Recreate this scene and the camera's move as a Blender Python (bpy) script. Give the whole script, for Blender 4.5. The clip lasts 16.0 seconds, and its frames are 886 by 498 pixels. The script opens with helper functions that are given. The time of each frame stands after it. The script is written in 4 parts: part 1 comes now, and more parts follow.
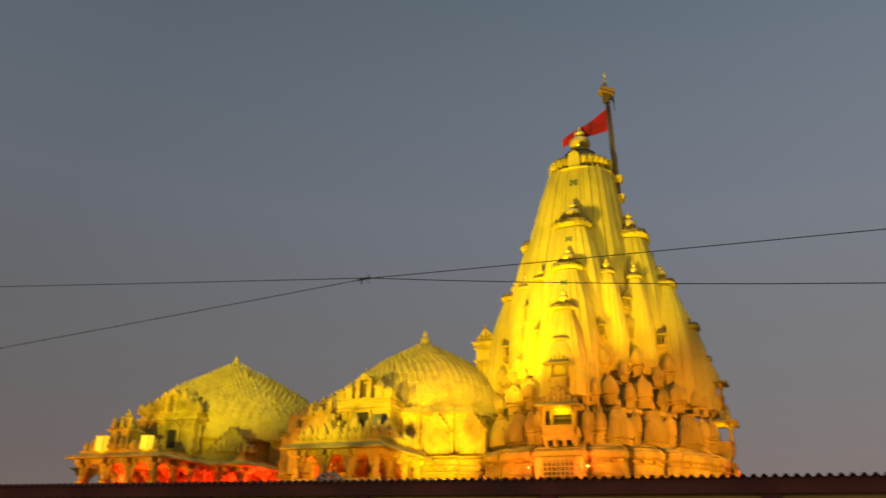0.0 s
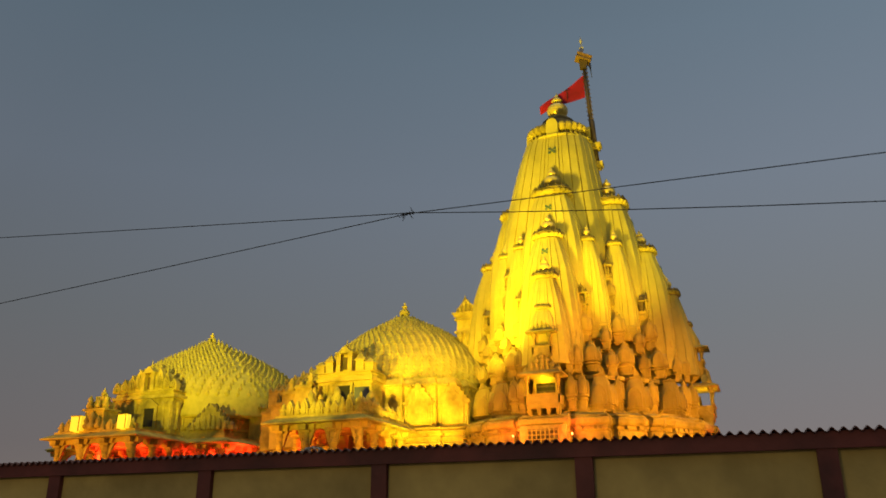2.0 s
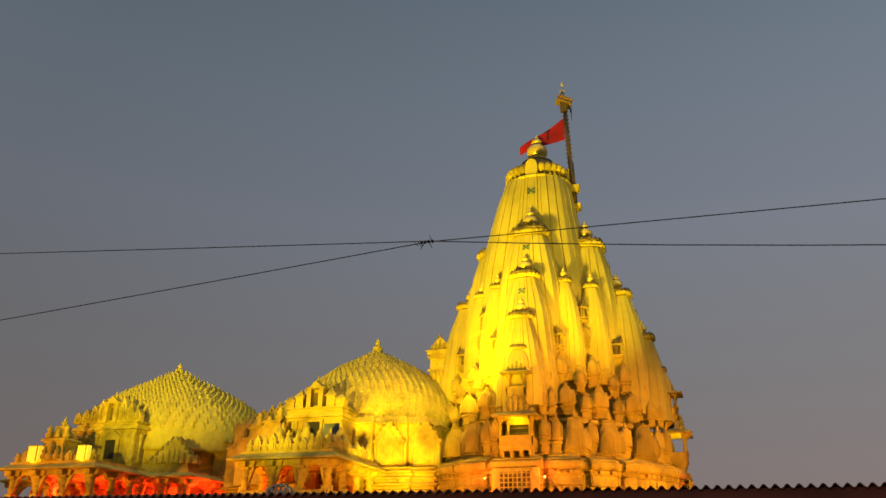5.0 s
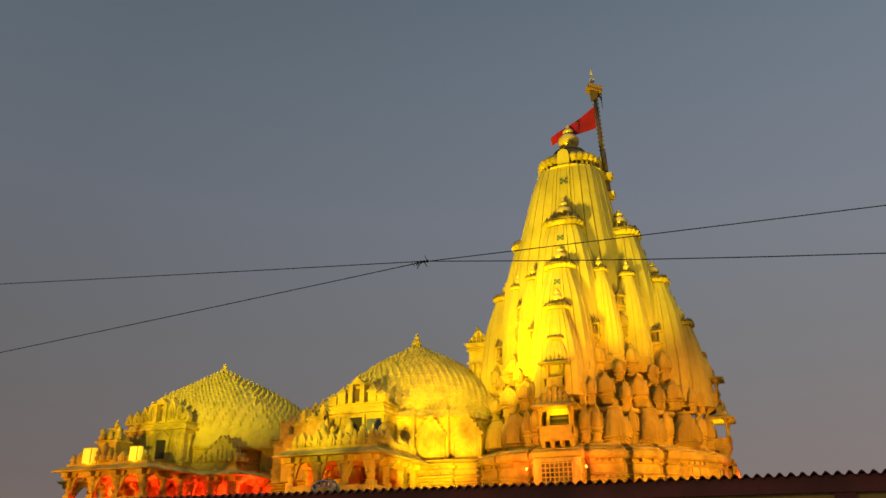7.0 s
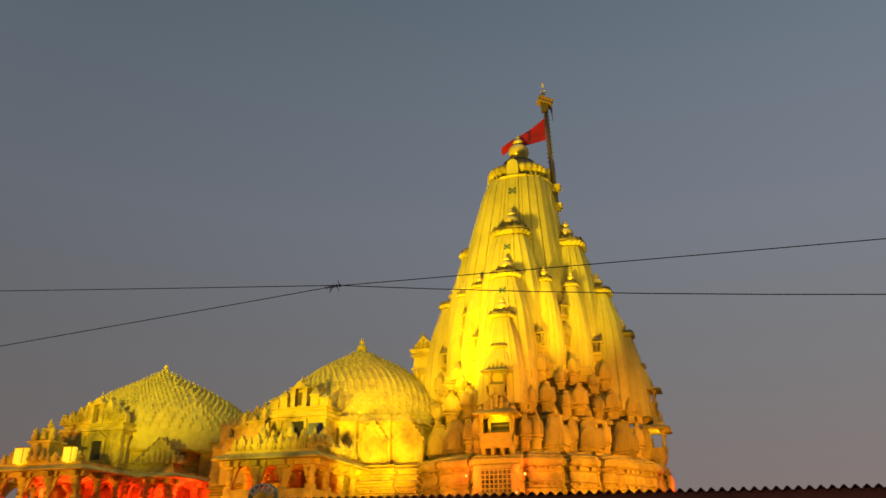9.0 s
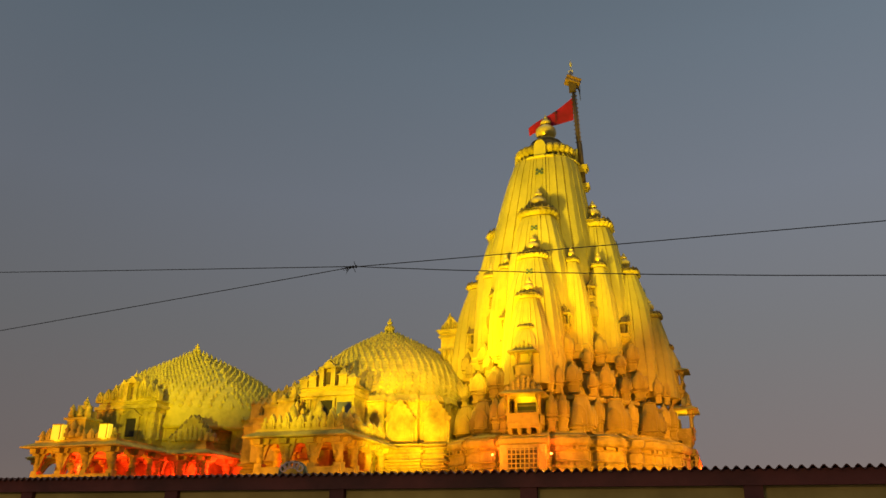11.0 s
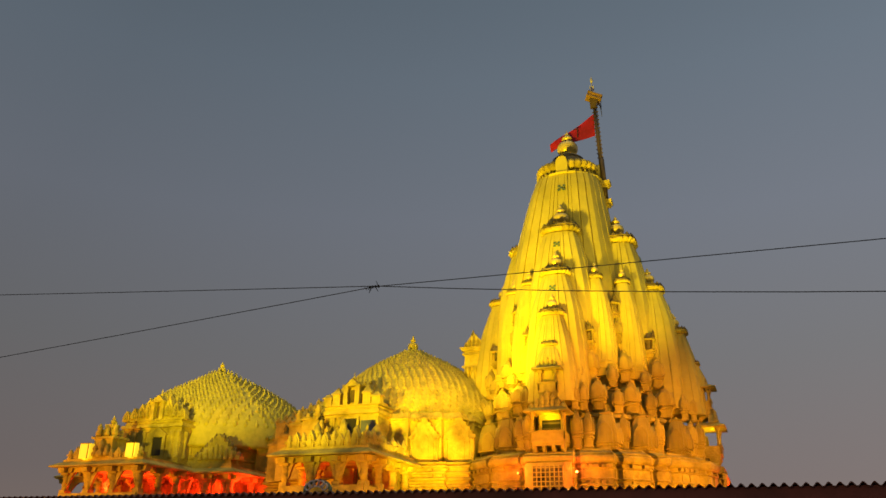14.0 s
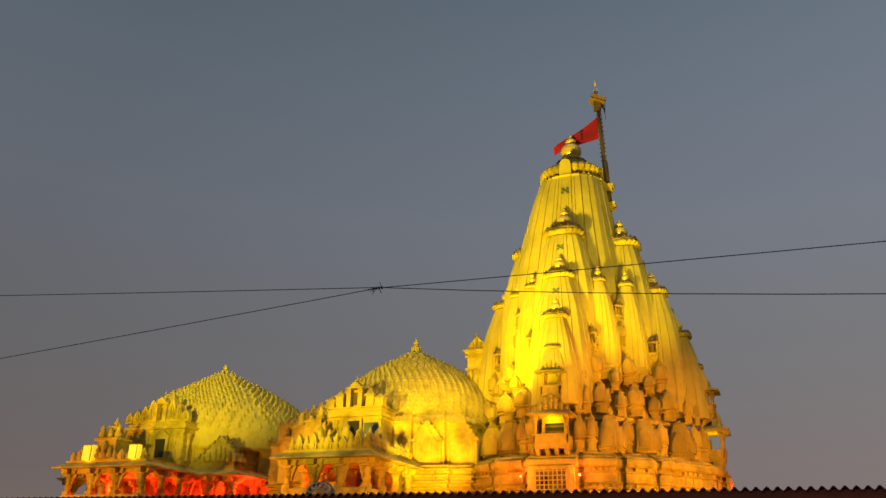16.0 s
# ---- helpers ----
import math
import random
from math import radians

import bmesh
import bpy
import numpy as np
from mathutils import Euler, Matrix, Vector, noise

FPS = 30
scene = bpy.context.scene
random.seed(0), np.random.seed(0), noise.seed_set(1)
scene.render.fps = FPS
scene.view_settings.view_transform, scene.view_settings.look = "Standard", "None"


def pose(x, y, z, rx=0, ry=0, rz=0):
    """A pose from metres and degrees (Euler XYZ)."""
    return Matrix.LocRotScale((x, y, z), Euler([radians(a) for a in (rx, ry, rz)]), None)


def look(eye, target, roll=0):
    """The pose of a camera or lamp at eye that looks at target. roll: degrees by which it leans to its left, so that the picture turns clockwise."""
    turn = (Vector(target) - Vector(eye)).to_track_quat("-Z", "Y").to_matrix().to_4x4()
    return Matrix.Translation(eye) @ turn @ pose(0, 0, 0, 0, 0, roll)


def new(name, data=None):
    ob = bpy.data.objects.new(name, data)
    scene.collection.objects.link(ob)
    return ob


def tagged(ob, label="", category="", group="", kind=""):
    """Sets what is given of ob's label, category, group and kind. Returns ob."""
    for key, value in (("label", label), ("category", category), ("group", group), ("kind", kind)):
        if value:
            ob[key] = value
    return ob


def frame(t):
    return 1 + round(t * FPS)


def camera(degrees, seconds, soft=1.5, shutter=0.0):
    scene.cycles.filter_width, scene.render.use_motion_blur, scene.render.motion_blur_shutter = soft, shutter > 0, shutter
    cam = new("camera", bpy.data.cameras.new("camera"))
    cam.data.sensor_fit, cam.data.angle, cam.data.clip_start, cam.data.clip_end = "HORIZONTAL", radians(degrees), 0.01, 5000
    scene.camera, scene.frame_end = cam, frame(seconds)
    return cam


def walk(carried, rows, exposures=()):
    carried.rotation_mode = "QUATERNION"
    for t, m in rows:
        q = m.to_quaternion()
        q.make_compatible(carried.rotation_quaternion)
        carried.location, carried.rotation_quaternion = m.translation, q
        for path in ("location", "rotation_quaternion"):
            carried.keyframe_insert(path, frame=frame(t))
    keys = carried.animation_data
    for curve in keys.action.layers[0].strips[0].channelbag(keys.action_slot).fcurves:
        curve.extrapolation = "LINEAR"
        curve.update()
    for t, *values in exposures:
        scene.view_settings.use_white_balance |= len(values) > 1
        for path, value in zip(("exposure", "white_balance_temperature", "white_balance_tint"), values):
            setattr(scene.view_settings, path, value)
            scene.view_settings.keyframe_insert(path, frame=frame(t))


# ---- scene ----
cam = camera(57.60, 16.0, soft=1.5, shutter=0.6)


def held(x, y, z, yaw, pitch, roll):
    """The pose of a camera held at x, y, z, turned by yaw, raised by pitch and leaned by roll."""
    return pose(x, y, z, 90 + pitch, 0, yaw) @ pose(0, 0, 0, 0, 0, roll)


PATH = [
    (0.0, 16.976, -77.559, 1.511, 23.04, 21.41, 1.49),
    (0.5, 16.786, -77.445, 1.474, 26.15, 22.21, 0.95),
    (1.0, 16.480, -77.189, 1.500, 23.71, 20.40, 0.88),
    (1.5, 16.203, -77.026, 1.520, 19.46, 18.81, -1.76),
    (2.0, 15.935, -76.862, 1.507, 20.88, 19.59, -0.29),
    (2.5, 15.686, -76.771, 1.500, 19.60, 21.50, 2.11),
    (3.0, 15.402, -76.464, 1.544, 19.95, 23.12, 2.03),
    (3.5, 15.220, -76.159, 1.619, 21.17, 24.48, 1.09),
    (3.7, 15.133, -76.009, 1.680, 19.66, 22.01, 0.32),
    (5.8, 15.700, -76.798, 1.606, 18.83, 22.71, 1.03),
    (6.0, 15.765, -76.795, 1.613, 21.14, 22.89, 1.61),
    (6.5, 15.898, -76.881, 1.622, 21.94, 22.12, 0.95),
    (7.0, 15.959, -76.976, 1.636, 21.77, 21.66, -0.13),
    (7.5, 16.152, -77.063, 1.641, 23.04, 21.63, -1.83),
    (8.0, 16.338, -77.124, 1.626, 18.90, 22.00, -0.56),
    (8.5, 16.371, -77.255, 1.636, 16.27, 22.02, 0.06),
    (9.0, 16.440, -77.253, 1.682, 18.05, 21.97, 0.20),
    (9.2, 16.501, -77.300, 1.615, 18.81, 21.97, 0.33),
    (11.3, 16.669, -77.421, 1.621, 20.74, 20.43, 1.44),
    (11.5, 16.694, -77.503, 1.609, 20.82, 20.62, 2.54),
    (12.0, 16.647, -77.427, 1.642, 21.40, 21.35, 2.02),
    (12.5, 16.663, -77.454, 1.631, 21.59, 21.87, 1.31),
    (13.0, 16.645, -77.398, 1.651, 21.72, 21.97, 0.97),
    (13.5, 16.682, -77.476, 1.608, 22.00, 21.61, 0.98),
    (14.0, 16.680, -77.468, 1.605, 21.95, 21.78, 1.02),
    (14.5, 16.690, -77.496, 1.605, 22.22, 22.09, 1.24),
    (15.0, 16.687, -77.491, 1.604, 22.34, 22.11, 1.31),
    (15.5, 16.666, -77.456, 1.614, 22.32, 22.02, 1.33),
    (16.0, 16.670, -77.451, 1.600, 22.21, 21.97, 1.26),
]
walk(cam, [(row[0], held(*row[1:])) for row in PATH], [(0.0, 0.05, 6500, 10), (0.5, 0.17, 6500, 10), (1.0, 0.18, 6500, 10), (1.5, 0.13, 6350, 8), (2.0, 0.08, 6050, 4), (2.5, 0.1, 6250, 6), (3.0, 0.12, 6500, 10), (3.5, 0.2, 6550, 12), (6.0, 0.05, 6500, 10), (6.5, 0.1, 6500, 10),
      (8.0, 0.08, 6500, 10), (8.6, 0.05, 6500, 10), (11.5, 0.02, 6450, 9), (16.0, 0.02, 6500, 10)])

# ---- sky and lamps ----
YELLOW, ORANGE, RED, WHITE = (1.0, 0.755, 0.008), (1.0, 0.375, 0.005), (1.0, 0.04, 0.015), (1.0, 0.97, 0.82)
world = bpy.data.worlds.new("dusk_sky")
scene.world = world
world.use_nodes = True
wn, wl = world.node_tree.nodes, world.node_tree.links
back = wn["Background"]
coord = wn.new("ShaderNodeTexCoord")
split = wn.new("ShaderNodeSeparateXYZ")
ramp = wn.new("ShaderNodeValToRGB")
wl.new(coord.outputs["Generated"], split.inputs[0])
wl.new(split.outputs["Z"], ramp.inputs["Fac"])
# the afterglow lies to the west: a little brighter towards it, darker away from it
west = wn.new("ShaderNodeVectorMath")
west.operation = "DOT_PRODUCT"
west.inputs[1].default_value = (0.9, 0.43, -0.55)
wl.new(coord.outputs["Generated"], west.inputs[0])
fade = wn.new("ShaderNodeMapRange")
fade.inputs["From Min"].default_value, fade.inputs["From Max"].default_value = -0.6, 0.75
fade.inputs["To Min"].default_value, fade.inputs["To Max"].default_value = 0.74, 1.22
wl.new(west.outputs["Value"], fade.inputs["Value"])
scaled = wn.new("ShaderNodeVectorMath")
scaled.operation = "SCALE"
wl.new(ramp.outputs["Color"], scaled.inputs[0])
wl.new(fade.outputs["Result"], scaled.inputs["Scale"])
wl.new(scaled.outputs[0], back.inputs["Color"])
SKY = [(0.0, (0.24, 0.175, 0.145)), (0.10, (0.190, 0.158, 0.152)), (0.24, (0.172, 0.170, 0.177)), (0.40, (0.168, 0.185, 0.220)),
       (0.55, (0.141, 0.174, 0.214)), (0.72, (0.104, 0.140, 0.176)), (1.0, (0.06, 0.095, 0.135))]
for at, col in SKY:
    e = ramp.color_ramp.elements.new(at)
    e.color = (*col, 1)
ramp.color_ramp.elements.remove(ramp.color_ramp.elements[0])
ramp.color_ramp.elements.remove(ramp.color_ramp.elements[-1])
back.inputs["Strength"].default_value = 1.0


def spot(name, eye, target, watts, colour, angle=60, blend=0.8, size=0.4):
    lamp = bpy.data.lights.new(name, "SPOT")
    lamp.energy, lamp.color, lamp.spot_size, lamp.spot_blend, lamp.shadow_soft_size = watts, colour, radians(angle), blend, size
    ob = new(name, lamp)
    ob.matrix_world = look(eye, target)
    return ob


def bulb(name, at, watts, colour, size=0.15):
    lamp = bpy.data.lights.new(name, "POINT")
    lamp.energy, lamp.color, lamp.shadow_soft_size = watts, colour, size
    ob = new(name, lamp)
    ob.location = at
    return ob


# unseen floodlights at assumed places round the tower and the halls
spot("flood_yellow", (-6.0, -16.0, 12.0), (-2.0, -6.0, 28.0), 6500, YELLOW, 48)
bulb("flood_yellow", (-5.6, -9.6, 19.0), 1300, YELLOW, 0.2)
spot("flood_yellow", (-9.0, -40.0, 5.0), (-0.5, -4.0, 34.5), 172000, YELLOW, 40, 1.0, 1.8)
spot("flood_yellow", (8.0, -34.0, 4.0), (2.0, -3.0, 36.0), 11000, YELLOW, 40, 1.0)
spot("flood_yellow", (14.5, -17.0, 13.0), (6.0, -5.5, 26.0), 13000, YELLOW, 46)
spot("flood_yellow", (-6.5, -22.0, 6.0), (-13.0, -8.0, 14.5), 17500, YELLOW, 50, 1.0)
spot("flood_yellow", (-19.0, -52.0, 8.0), (-17.0, -6.0, 19.0), 105000, YELLOW, 25, 1.0)
spot("flood_yellow", (-24.0, -54.0, 10.0), (-39.5, -4.0, 23.2), 160000, (1.0, 0.80, 0.008), 29, 1.0)
spot("flood_orange", (34.0, -34.0, 3.0), (3.0, -6.0, 13.0), 112000, ORANGE, 38, 1.0)
spot("flood_orange", (-4.0, -34.0, 2.0), (-6.0, -8.0, 14.0), 27000, ORANGE, 40, 1.0)
spot("flood_orange", (-27.0, -36.0, 2.0), (-22.0, -12.0, 8.0), 27000, ORANGE, 44)
spot("flood_orange", (-3.0, -36.0, 2.0), (-13.0, -14.0, 8.5), 22000, ORANGE, 36, 1.0)
spot("flood_orange", (-48.0, -40.0, 2.0), (-41.0, -12.0, 11.0), 27000, ORANGE, 44)
for x in (-44.2, -40.0, -35.5, -31.0):
    bulb("porch_bulb", (x, -13.0 if x < -37 else -9.0, 8.7), 680, RED)
bulb("porch_bulb", (-19.0, -17.0, 8.4), 120, RED)
bulb("porch_bulb", (-14.5, -16.0, 8.4), 60, RED)
for x in (-2.4, 2.4):
    bulb("grille_bulb", (x, -13.45, 9.1), 200, (1.0, 0.12, 0.03), 0.08)
bulb("grille_bulb", (13.4, -1.5, 8.8), 220, RED, 0.08)
for at in ((0, -11.9, 13.4), (11.9, 0, 13.4), (0, -11.5, 17.2), (11.5, 0, 17.2)):
    bulb("balcony_bulb", at, 60, YELLOW, 0.06)
# unseen warm lamp, added to brighten the near side of the shed
spot("shed_fill", (8.0, -88.0, 8.0), (12.0, -66.0, 2.0), 2000, (1.0, 0.72, 0.30), 90)


# ---- materials ----
def material(name, colour, rough=0.8, metal=0.0, vary=0.25, grain=3.0, blotch=0.35, bump=0.25, deep=0.05, stain=None, emit=None, strength=0.0):
    """A surface with colour variation at two scales and a fine relief."""
    m = bpy.data.materials.new(name)
    m.use_nodes = True
    n, l = m.node_tree.nodes, m.node_tree.links
    b = n["Principled BSDF"]
    b.inputs["Roughness"].default_value, b.inputs["Metallic"].default_value = rough, metal
    geo = n.new("ShaderNodeTexCoord")
    info = n.new("ShaderNodeObjectInfo")
    add = n.new("ShaderNodeVectorMath")
    l.new(geo.outputs["Object"], add.inputs[0])
    l.new(info.outputs["Location"], add.inputs[1])
    big, small = n.new("ShaderNodeTexNoise"), n.new("ShaderNodeTexNoise")
    for tex, scale in ((big, blotch), (small, grain)):
        tex.inputs["Scale"].default_value, tex.inputs["Detail"].default_value = scale, 6.0
        l.new(add.outputs[0], tex.inputs["Vector"])
    mix = n.new("ShaderNodeMix")
    mix.data_type = "RGBA"
    dark = stain or tuple(v * (1 - 2 * vary) for v in colour)
    mix.inputs[6].default_value, mix.inputs[7].default_value = (*dark, 1), (*[min(1, v * (1 + vary * 0.5)) for v in colour], 1)
    ramp2 = n.new("ShaderNodeMapRange")
    ramp2.inputs["From Min"].default_value, ramp2.inputs["From Max"].default_value = 0.30, 0.56
    l.new(big.outputs["Fac"], ramp2.inputs["Value"])
    l.new(ramp2.outputs["Result"], mix.inputs[0])
    mix2 = n.new("ShaderNodeMix")
    mix2.data_type, mix2.blend_type = "RGBA", "MULTIPLY"
    mix2.inputs[0].default_value = 0.5
    tone = n.new("ShaderNodeMapRange")
    tone.inputs["From Min"].default_value, tone.inputs["From Max"].default_value = 0.25, 0.7
    tone.inputs["To Min"].default_value, tone.inputs["To Max"].default_value = 1 - vary * 1.6, 1.0
    l.new(small.outputs["Fac"], tone.inputs["Value"])
    l.new(mix.outputs[2], mix2.inputs[6])
    l.new(tone.outputs["Result"], mix2.inputs[7])
    l.new(mix2.outputs[2], b.inputs["Base Color"])
    if bump:
        bp = n.new("ShaderNodeBump")
        bp.inputs["Strength"].default_value, bp.inputs["Distance"].default_value = bump, deep
        l.new(small.outputs["Fac"], bp.inputs["Height"])
        l.new(bp.outputs["Normal"], b.inputs["Normal"])
    if emit:
        b.inputs["Emission Color"].default_value, b.inputs["Emission Strength"].default_value = (*emit, 1), strength
    return m


PLASTER = material("painted_plaster", (0.64, 0.50, 0.05), 0.75, vary=0.14, grain=1.6, blotch=0.22)
STONE = material("carved_stone", (0.57, 0.42, 0.05), 0.85, vary=0.27, grain=2.6, blotch=0.5, bump=0.85, deep=0.16)
DOME = material("dome_stone", (0.58, 0.45, 0.05), 0.8, vary=0.13, grain=3.0, blotch=0.9, bump=0.5, deep=0.08)
GILT = material("gilded_metal", (0.85, 0.62, 0.11), 0.32, 0.25, vary=0.2, grain=5.0)
# much darker stone for spire necks and caps, niche backs, crests and lattice openings
DARK_STONE = material("dark_stone", (0.30, 0.21, 0.06), 0.9, vary=0.4, grain=4.0, blotch=0.8, bump=0.9, deep=0.15)
BRASS_DARK = material("weathered_brass", (0.15, 0.095, 0.03), 0.55, 0.4, vary=0.3, grain=6.0)
BRASS_GOLD = material("dull_gilt", (0.42, 0.24, 0.05), 0.5, 0.3, vary=0.3, grain=4.0)
CLOTH = material("red_cloth", (0.36, 0.003, 0.035), 0.9, vary=0.2, grain=3.0)
BLACK = material("black_paint", (0.02, 0.015, 0.015), 0.7, vary=0.1)
DARK = material("dark_opening", (0.035, 0.028, 0.02), 0.9, vary=0.2)
LOUVRE = material("louvre_wood", (0.14, 0.09, 0.05), 0.7, vary=0.25)
SKY_GREY = material("sky_grey", (0.16, 0.16, 0.2), 0.8, vary=0.25)
PALE = material("pale_paint", (0.7, 0.6, 0.5), 0.7, vary=0.15)
GREEN = material("green_paint", (0.13, 0.19, 0.12), 0.7, vary=0.3)
MAROON = material("maroon_paint", (0.14, 0.028, 0.02), 0.7, vary=0.25, grain=6.0, blotch=1.0)
SHEET = material("corrugated_sheet", (0.13, 0.045, 0.03), 0.75, vary=0.3, grain=9.0, blotch=0.8)
CREAM = material("cream_wall_paint", (0.50, 0.36, 0.11), 0.9, vary=0.16, grain=5.0, blotch=0.6)
RUBBER = material("cable_sheath", (0.015, 0.015, 0.018), 0.6, vary=0.2)
EARTH = material("paved_earth", (0.16, 0.13, 0.10), 0.95, vary=0.3, grain=2.0, blotch=0.1)
STEEL = material("galvanised_steel", (0.35, 0.36, 0.37), 0.45, 0.7, vary=0.2)
GLOW = material("lamp_glass", (0.9, 0.9, 0.85), 0.3, emit=(1.0, 0.98, 0.85), strength=60.0)
GLOW_YELLOW = material("yellow_lamp_face", (0.8, 0.7, 0.2), 0.4, emit=(1.0, 0.68, 0.01), strength=0.75)

GLOW_ORANGE = material("orange_lamp_glass", (0.8, 0.5, 0.2), 0.4, emit=(1.0, 0.40, 0.07), strength=1.6)


# ---- mesh building ----
class Shape:
    """Collects vertices and faces of one mesh."""

    def __init__(self):
        self.v, self.f, self.s = [], [], []

    def add(self, verts, faces, smooth=False, m=None):
        k = len(self.v)
        self.v += [tuple(m @ Vector(p)) if m else tuple(p) for p in verts]
        self.f += [tuple(i + k for i in q) for q in faces]
        self.s += [smooth] * len(faces)
        return self

    def loft(self, rings, smooth=False, m=None, caps=True):
        n = len(rings[0])
        faces = [(i * n + j, i * n + (j + 1) % n, (i + 1) * n + (j + 1) % n, (i + 1) * n + j) for i in range(len(rings) - 1) for j in range(n)]
        if caps:
            faces += [tuple(range(n))[::-1], tuple((len(rings) - 1) * n + j for j in range(n))]
        return self.add([p for ring in rings for p in ring], faces, smooth, m)

    def lathe(self, profile, n=16, smooth=True, m=None):
        return self.loft([[(r * math.cos(2 * math.pi * j / n), r * math.sin(2 * math.pi * j / n), z) for j in range(n)] for r, z in profile], smooth, m)

    def box(self, x0, y0, z0, x1, y1, z1, m=None, top=1.0):
        cx, cy = (x0 + x1) / 2, (y0 + y1) / 2
        base = [(x0, y0), (x1, y0), (x1, y1), (x0, y1)]
        return self.loft([[(x, y, z0) for x, y in base], [(cx + (x - cx) * top, cy + (y - cy) * top, z1) for x, y in base]], m=m)

    def slab(self, outline, y0, y1, m=None):
        """An outline in x and z, given a thickness from y0 to y1."""
        return self.loft([[(x, y1, z) for x, z in outline], [(x, y0, z) for x, z in outline]], m=m)

    def mesh(self, name, mat):
        me = bpy.data.meshes.new(name)
        me.from_pydata(self.v, [], self.f)
        me.polygons.foreach_set("use_smooth", self.s)
        me.materials.append(mat)
        bm = bmesh.new()
        bm.from_mesh(me)
        bmesh.ops.recalc_face_normals(bm, faces=bm.faces)
        bm.to_mesh(me)
        bm.free()
        return me


def part(name, shape, mat, parent, label="", at=None):
    """One mesh as one part under a thing or part. shape may be a mesh that is already made."""
    ob = new(name, shape if isinstance(shape, bpy.types.Mesh) else shape.mesh(name, mat))
    ob.parent = parent
    if at is not None:
        ob.matrix_local = at
    return tagged(ob, label)


def thing(name, at, label, category, group="", kind=""):
    ob = new(name)
    ob.empty_display_size = 0.5
    ob.location = at
    return tagged(ob, label, category, group, kind)


# one eighth of the towers' stepped outline, and the whole outline
EIGHTH = [(1.0, 0.0), (1.0, 0.16), (0.94, 0.165), (0.94, 0.195), (0.975, 0.20), (0.93, 0.40), (0.85, 0.405), (0.85, 0.445), (0.875, 0.45), (0.765, 0.60),
          (0.69, 0.605), (0.69, 0.635), (0.715, 0.64)]
quarter = EIGHTH + [(0.71, 0.71)] + [(y, x) for x, y in EIGHTH[:0:-1]]
OUTLINE = [(x * c - y * s, x * s + y * c) for c, s in ((1, 0), (0, 1), (-1, 0), (0, -1)) for x, y in quarter]
GROOVED_EIGHTH = [(1.0, 0.0), (1.0, 0.085), (0.985, 0.087), (0.985, 0.095), (1.0, 0.097), (1.0, 0.165), (0.96, 0.168), (0.96, 0.182), (0.985, 0.185), (0.975, 0.255), (0.955, 0.258), (0.955, 0.267), (0.974, 0.27), (0.945, 0.43),
                  (0.89, 0.434), (0.89, 0.448), (0.925, 0.453), (0.84, 0.62), (0.79, 0.626), (0.79, 0.638), (0.82, 0.644)]
quarter = GROOVED_EIGHTH + [(0.75, 0.75)] + [(y, x) for x, y in GROOVED_EIGHTH[:0:-1]]
GROOVED = [(x * c - y * s, x * s + y * c) for c, s in ((1, 0), (0, 1), (-1, 0), (0, -1)) for x, y in quarter]
SMALL_EIGHTH = [(1.0, 0.0), (1.0, 0.15), (0.975, 0.153), (0.975, 0.167), (1.0, 0.17), (1.0, 0.29), (0.94, 0.294), (0.94, 0.314), (0.97, 0.318), (0.93, 0.57), (0.87, 0.575), (0.87, 0.593), (0.90, 0.598)]
quarter = SMALL_EIGHTH + [(0.80, 0.80)] + [(y, x) for x, y in SMALL_EIGHTH[:0:-1]]
SMALL_OUTLINE = [(x * c - y * s, x * s + y * c) for c, s in ((1, 0), (0, 1), (-1, 0), (0, -1)) for x, y in quarter]


def rounded_square(n, power):
    """Points of a square with round corners; a power of 1 gives a circle."""
    angles = [2 * math.pi * j / n for j in range(n)]
    return [(math.copysign(abs(math.cos(a)) ** power, math.cos(a)), math.copysign(abs(math.sin(a)) ** power, math.sin(a))) for a in angles]


ROUNDED = rounded_square(60, 0.72)


def ring(outline, r, z):
    return [(x * r, y * r, z) for x, y in outline]


def bent(table, z):
    """A smooth curve through a table of (height, radius)."""
    zs, rs = zip(*table)
    k = max(0, min(len(zs) - 2, int(np.searchsorted(zs, z)) - 1))
    d = lambda i: (rs[min(i + 1, len(zs) - 1)] - rs[max(i - 1, 0)]) / (zs[min(i + 1, len(zs) - 1)] - zs[max(i - 1, 0)])
    h = zs[k + 1] - zs[k]
    t = (z - zs[k]) / h
    return ((1 + 2 * t) * (1 - t) ** 2 * rs[k] + t * (1 - t) ** 2 * h * d(k) + t * t * (3 - 2 * t) * rs[k + 1] + t * t * (t - 1) * h * d(k + 1))


def amalaka_shape(r, h, ribs, power=0.62):
    """A ribbed stone cushion, round or squarish."""
    rings, points = [], rounded_square(4 * ribs, power)
    for a in (-80, -55, -25, 5, 35, 60, 80):
        rr, z = r * (0.72 + 0.28 * math.cos(radians(a))), h * 0.5 * (1 + math.sin(radians(a)))
        rings.append([(rr * f * x, rr * f * y, z) for f, (x, y) in (((0.95, 1.02, 1.04, 1.02)[j % 4], points[j]) for j in range(4 * ribs))])
    return Shape().loft(rings)


